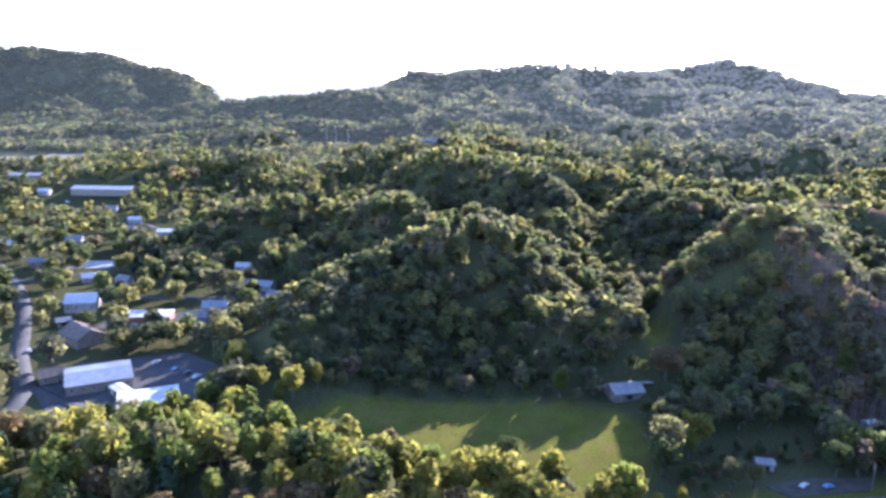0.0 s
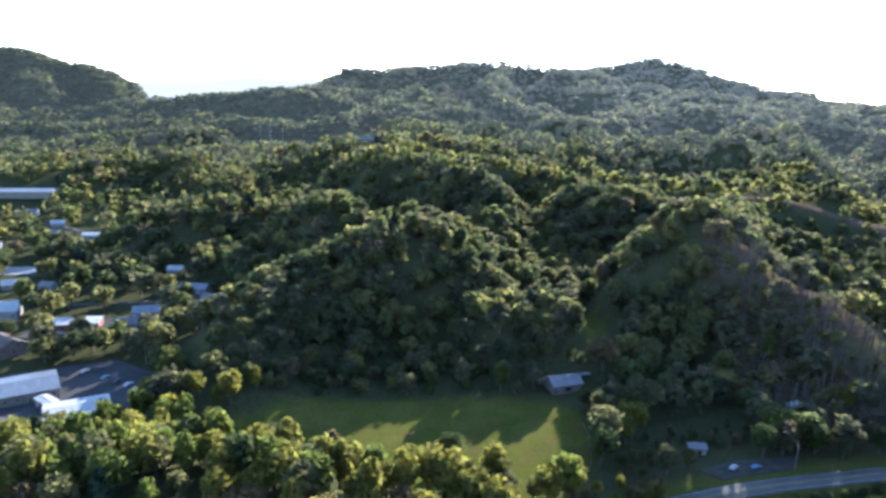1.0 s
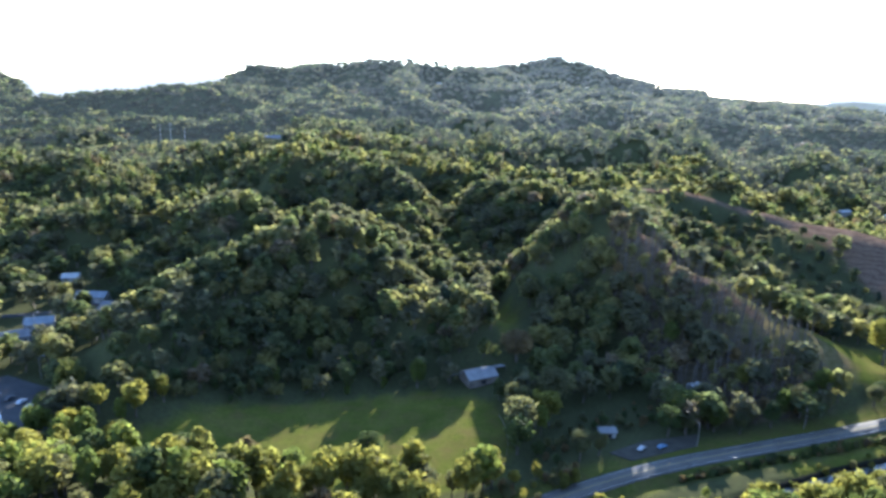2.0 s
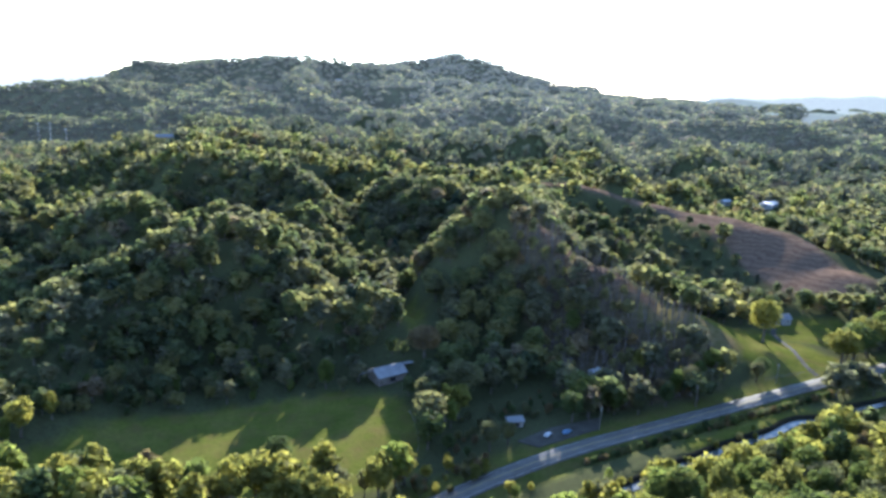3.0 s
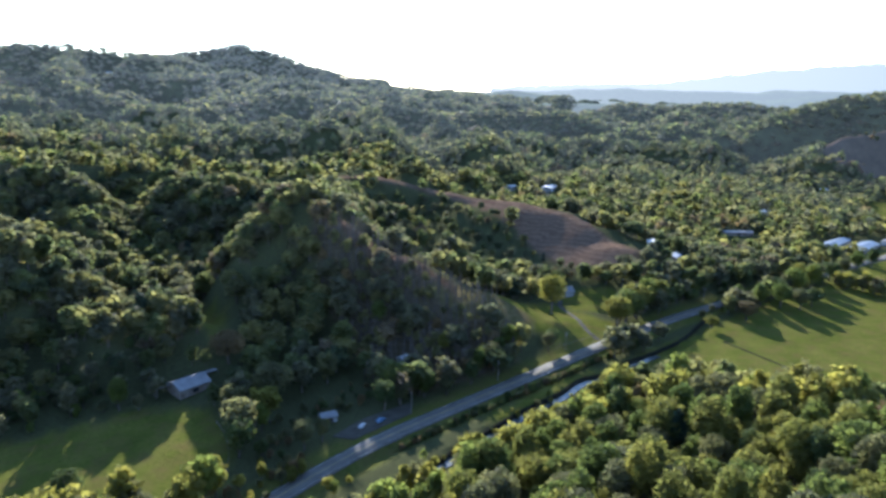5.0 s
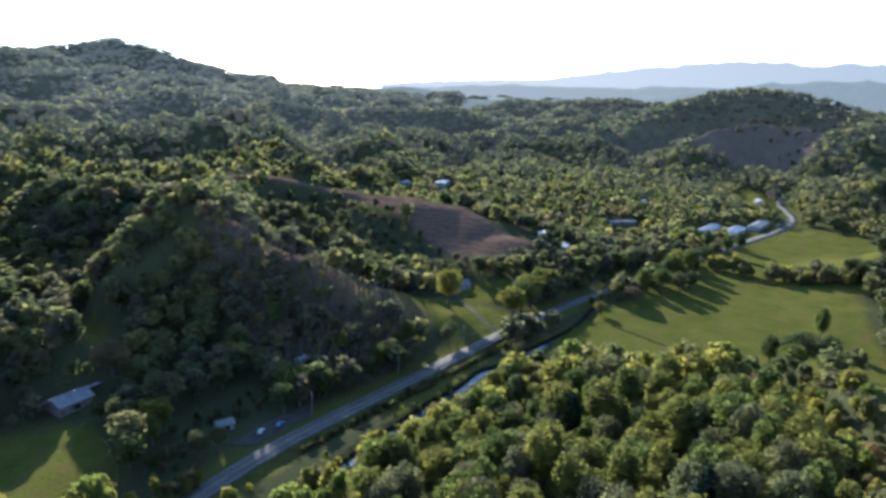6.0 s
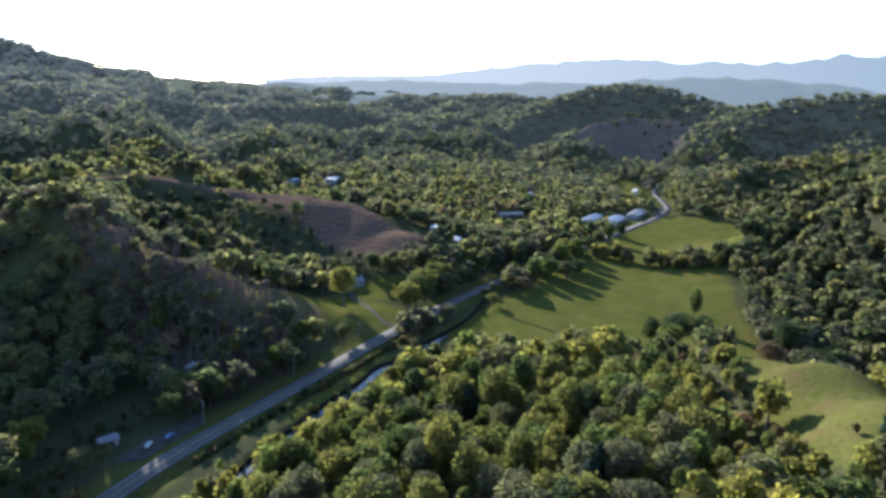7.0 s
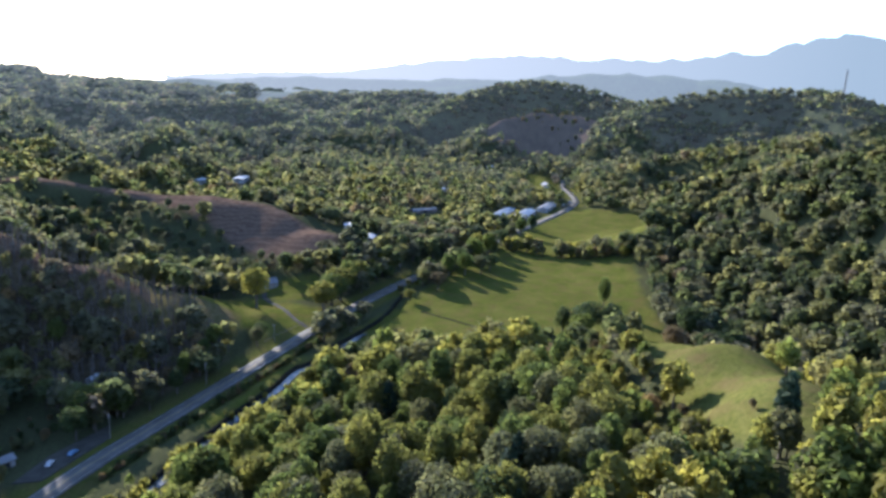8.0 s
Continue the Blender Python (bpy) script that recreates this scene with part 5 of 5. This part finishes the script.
x, y, r = scatter(53, 130, 270, 238, 400, 7.6)
ok = inside(x, y, THIN) & ~inside(x, y, STRAW[1]) & free_of_trees(x, y)
x, y = x[ok], y[ok]
plant("woods", "thin half-leafed young trees on the cleared hill", x, y, np.where(r.uniform(0, 1, len(x)) < 0.75, 4, 3), r.uniform(0.4, 0.8, len(x)), MID_CROWNS, LEAF + [BARK], r, SLIM)

# trees that stand out by themselves
for px, py, kind, size, wide, words in (
        (303, 281, 1, 1.9, 1.05, "large rounded yellow-green tree at the farm lane"),
        (165, 242, 0, 1.15, 1.7, "broad fresh green tree beside the road"),
        (178, 238, 0, 0.75, 1.5, "small green tree beside the road"),
        (115, 268, 4, 1.35, 1.5, "broad olive-brown tree below the wooded hill"),
        (110, 306, 3, 1.2, 1.6, "bronze-leaved tree beside the old barn"),
        (58, 294, 0, 1.0, 1.1, "green tree at the edge of the dark pasture"),
        (-90, 296, 1, 1.5, 1.25, "tall golden-green tree beside the lot"),
        (431, 104, 0, 1.5, 0.8, "slim tree standing alone in the pasture"),
        (327, 249, 1, 1.45, 1.5, "yellow-green tree beside the road"), (340, 253, 0, 1.5, 1.5, "olive-green tree beside the road"),
        (353, 256, 1, 1.6, 1.4, "tall yellow-green tree beside the road"), (366, 259, 0, 1.5, 1.4, "rounded olive tree beside the road"), (379, 260, 1, 1.4, 1.4, "rounded leafy tree beside the road"),
        (444, 224, 0, 1.15, 1.3, "leafy green tree between road and pasture"), (454, 215, 0, 1.25, 1.25, "tall green tree between road and pasture"), (463, 206, 4, 1.1, 1.3, "olive tree at the pasture edge"), (478, 205, 2, 1.0, 1.3, "dark tree at the pasture edge"),
        (492, 226, 0, 1.5, 1.2, "tall green tree screening the road"), (506, 230, 1, 1.45, 1.2, "tall yellow-green tree screening the road"), (520, 226, 0, 1.35, 1.25, "leafy tree screening the road"), (536, 231, 4, 1.3, 1.3, "olive tree screening the road"), (470, 229, 2, 1.25, 1.3, "dark leafy tree beside the road"), (430, 232, 0, 1.15, 1.3, "green tree on the road bank"),
        (410, 214, 3, 0.95, 1.5, "bronze-brown tree on the creek bank"), (376, 217, 1, 0.62, 1.6, "small rounded yellow-green tree by the creek"), (560, 231, 2, 1.2, 1.3, "dark tree beside the road"), (585, 232, 4, 1.1, 1.3, "olive tree beside the road"), (612, 233, 0, 1.2, 1.2, "green tree beside the road"), (640, 232, 2, 1.15, 1.3, "dark tree beside the far road"),
        (374, 98, 2, 1.5, 1.4, "dark leafy tree at the pasture edge"), (366, 110, 2, 1.2, 1.3, "dark tree beside the pasture"), (380, 86, 2, 1.35, 1.4, "dark tree at the foot of the pasture"), (356, 96, 0, 1.1, 1.4, "green tree at the pasture edge"), (384, 74, 5, 1.1, 1.8, "low dark pine above the pasture"),
        (398, 46, 2, 1.5, 1.4, "dark tree below the grassy shoulder"), (402, 34, 5, 1.4, 1.9, "dark pine below the grassy shoulder"),
        (345, 46, 3, 1.0, 1.5, "dark bare-branched tree on the shoulder"), (372, 30, 2, 1.25, 1.5, "dark green tree in the hollow"), (385, 22, 2, 1.2, 1.5, "dark leafy tree in the hollow"),
        (240, 250, 0, 1.0, 1.1, "green tree on the shaded slope"), (206, 262, 1, 0.9, 1.0, "yellow-green tree in the shade"), (190, 300, 0, 1.0, 1.2, "green tree on the thinned hill"),
        (4, 203, 1, 1.0, 1.1, "yellow-green tree in front of the pasture"), (42, 203, 4, 1.05, 1.25, "pale half-bare tree in front of the pasture"), (28, 232, 2, 1.05, 1.0, "dark tree standing in the pasture")):
    tree(px, py, kind, size, wide, r.uniform(0, 360), int(r.randint(0, 3)), words)

# dark trees along the upper side of the road
for px in (108, 117, 152, 160, 174, 184, 193, 201, 211, 219, 226, 233, 262, 268):
    py = float(np.interp(px, [a for a, b in ROAD_LINE[4:15]], [b for a, b in ROAD_LINE[4:15]])) + r.uniform(12, 19)
    tree(px, py, int(r.choice([2, 2, 4, 4, 0])), r.uniform(0.7, 1.1), r.uniform(0.9, 1.25), r.uniform(0, 360), int(r.randint(0, 3)), "shaded tree on the upper side of the road", "trees above the road")

# scrub between the road and the pasture
for px in np.linspace(390, 545, 16):
    py = 243 - 13 + r.uniform(-5, 4)
    tree(px + r.uniform(-4, 4), py, int(r.choice([2, 4, 1, 3])), r.uniform(0.3, 0.65), r.uniform(0.9, 1.3), r.uniform(0, 360), int(r.randint(0, 3)), "scrubby tree on the bank below the road", "roadside scrub")


def thicket(label, line, count, spread, sizes, kinds, seed, forms=GOOD_CROWNS):
    """Bushes grown into one another along a line."""
    q = np.random.RandomState(seed)
    pts = resample([(a, b, 0) for a, b in line], 1.0)
    at_ = q.randint(0, len(pts), count)
    bx = np.array([pts[i].x for i in at_]) + q.normal(size=count) * spread
    by = np.array([pts[i].y for i in at_]) + q.normal(size=count) * spread
    ob = plant("thicket", label, bx, by, q.choice(kinds, count), q.uniform(*sizes, count) * q.uniform(0.7, 1.0, count), forms, LEAF + [BARK], q, TRUNKS, sink=2.2)
    return tagged(ob, category="hedge")


thicket("uneven hedgerow of bushes and small trees between pastures", [(549, 108), (552, 150), (551, 222)], 70, 3.2, (0.6, 1.3), [2, 4, 4, 3, 1], 61, MID_CROWNS)
# mostly dark kinds, helping to make the dark band of the bank's shade
thicket("low shrubs on the bank below the road", [(140, 204), (180, 210), (235, 216), (320, 226)], 170, 1.3, (0.2, 0.4), [2, 2, 4, 3], 62, MID_CROWNS)
thicket("line of shrubs at the foot of the straw-brown hill", [(352, 352), (360, 330), (384, 312), (412, 302)], 34, 3.0, (0.35, 0.7), [2, 4, 3], 63, MID_CROWNS)
thicket("brushy thicket beside the creek", [(130, 186), (190, 194), (240, 206)], 24, 2.4, (0.2, 0.5), [1, 4, 0], 64)
thicket("brush at the pasture corner by the road", [(66, 204), (86, 208), (100, 214)], 30, 4.0, (0.25, 0.6), [4, 3, 1], 65)
thicket("scrub in the dark hollow beside the road bend", [(392, 270), (420, 268), (452, 262)], 30, 4.5, (0.5, 0.95), [2, 2, 4, 1], 66, MID_CROWNS)
thicket("brown and olive scrub round the grassy shoulder", [(176, 8), (205, 34), (240, 52), (275, 72), (312, 84)], 130, 9.0, (0.25, 0.6), [3, 4, 4, 1], 67)
thicket("dark tangled scrub in the shaded yard above the road", [(92, 226), (108, 238), (124, 250), (146, 250), (168, 248)], 60, 5.0, (0.2, 0.5), [2, 4, 3, 4], 68)
thicket("dark undergrowth along the foot of the wooded hill", [(-72, 292), (-30, 306), (20, 314), (66, 316)], 130, 9.0, (0.35, 0.75), [2, 4, 4, 0], 69, MID_CROWNS)
thicket("scattered brush on the stripped brown hillside", [(1190, 470), (1230, 410), (1290, 400), (1330, 470), (1290, 530)], 110, 26.0, (0.4, 0.9), [2, 4, 4, 3], 70, MID_CROWNS)
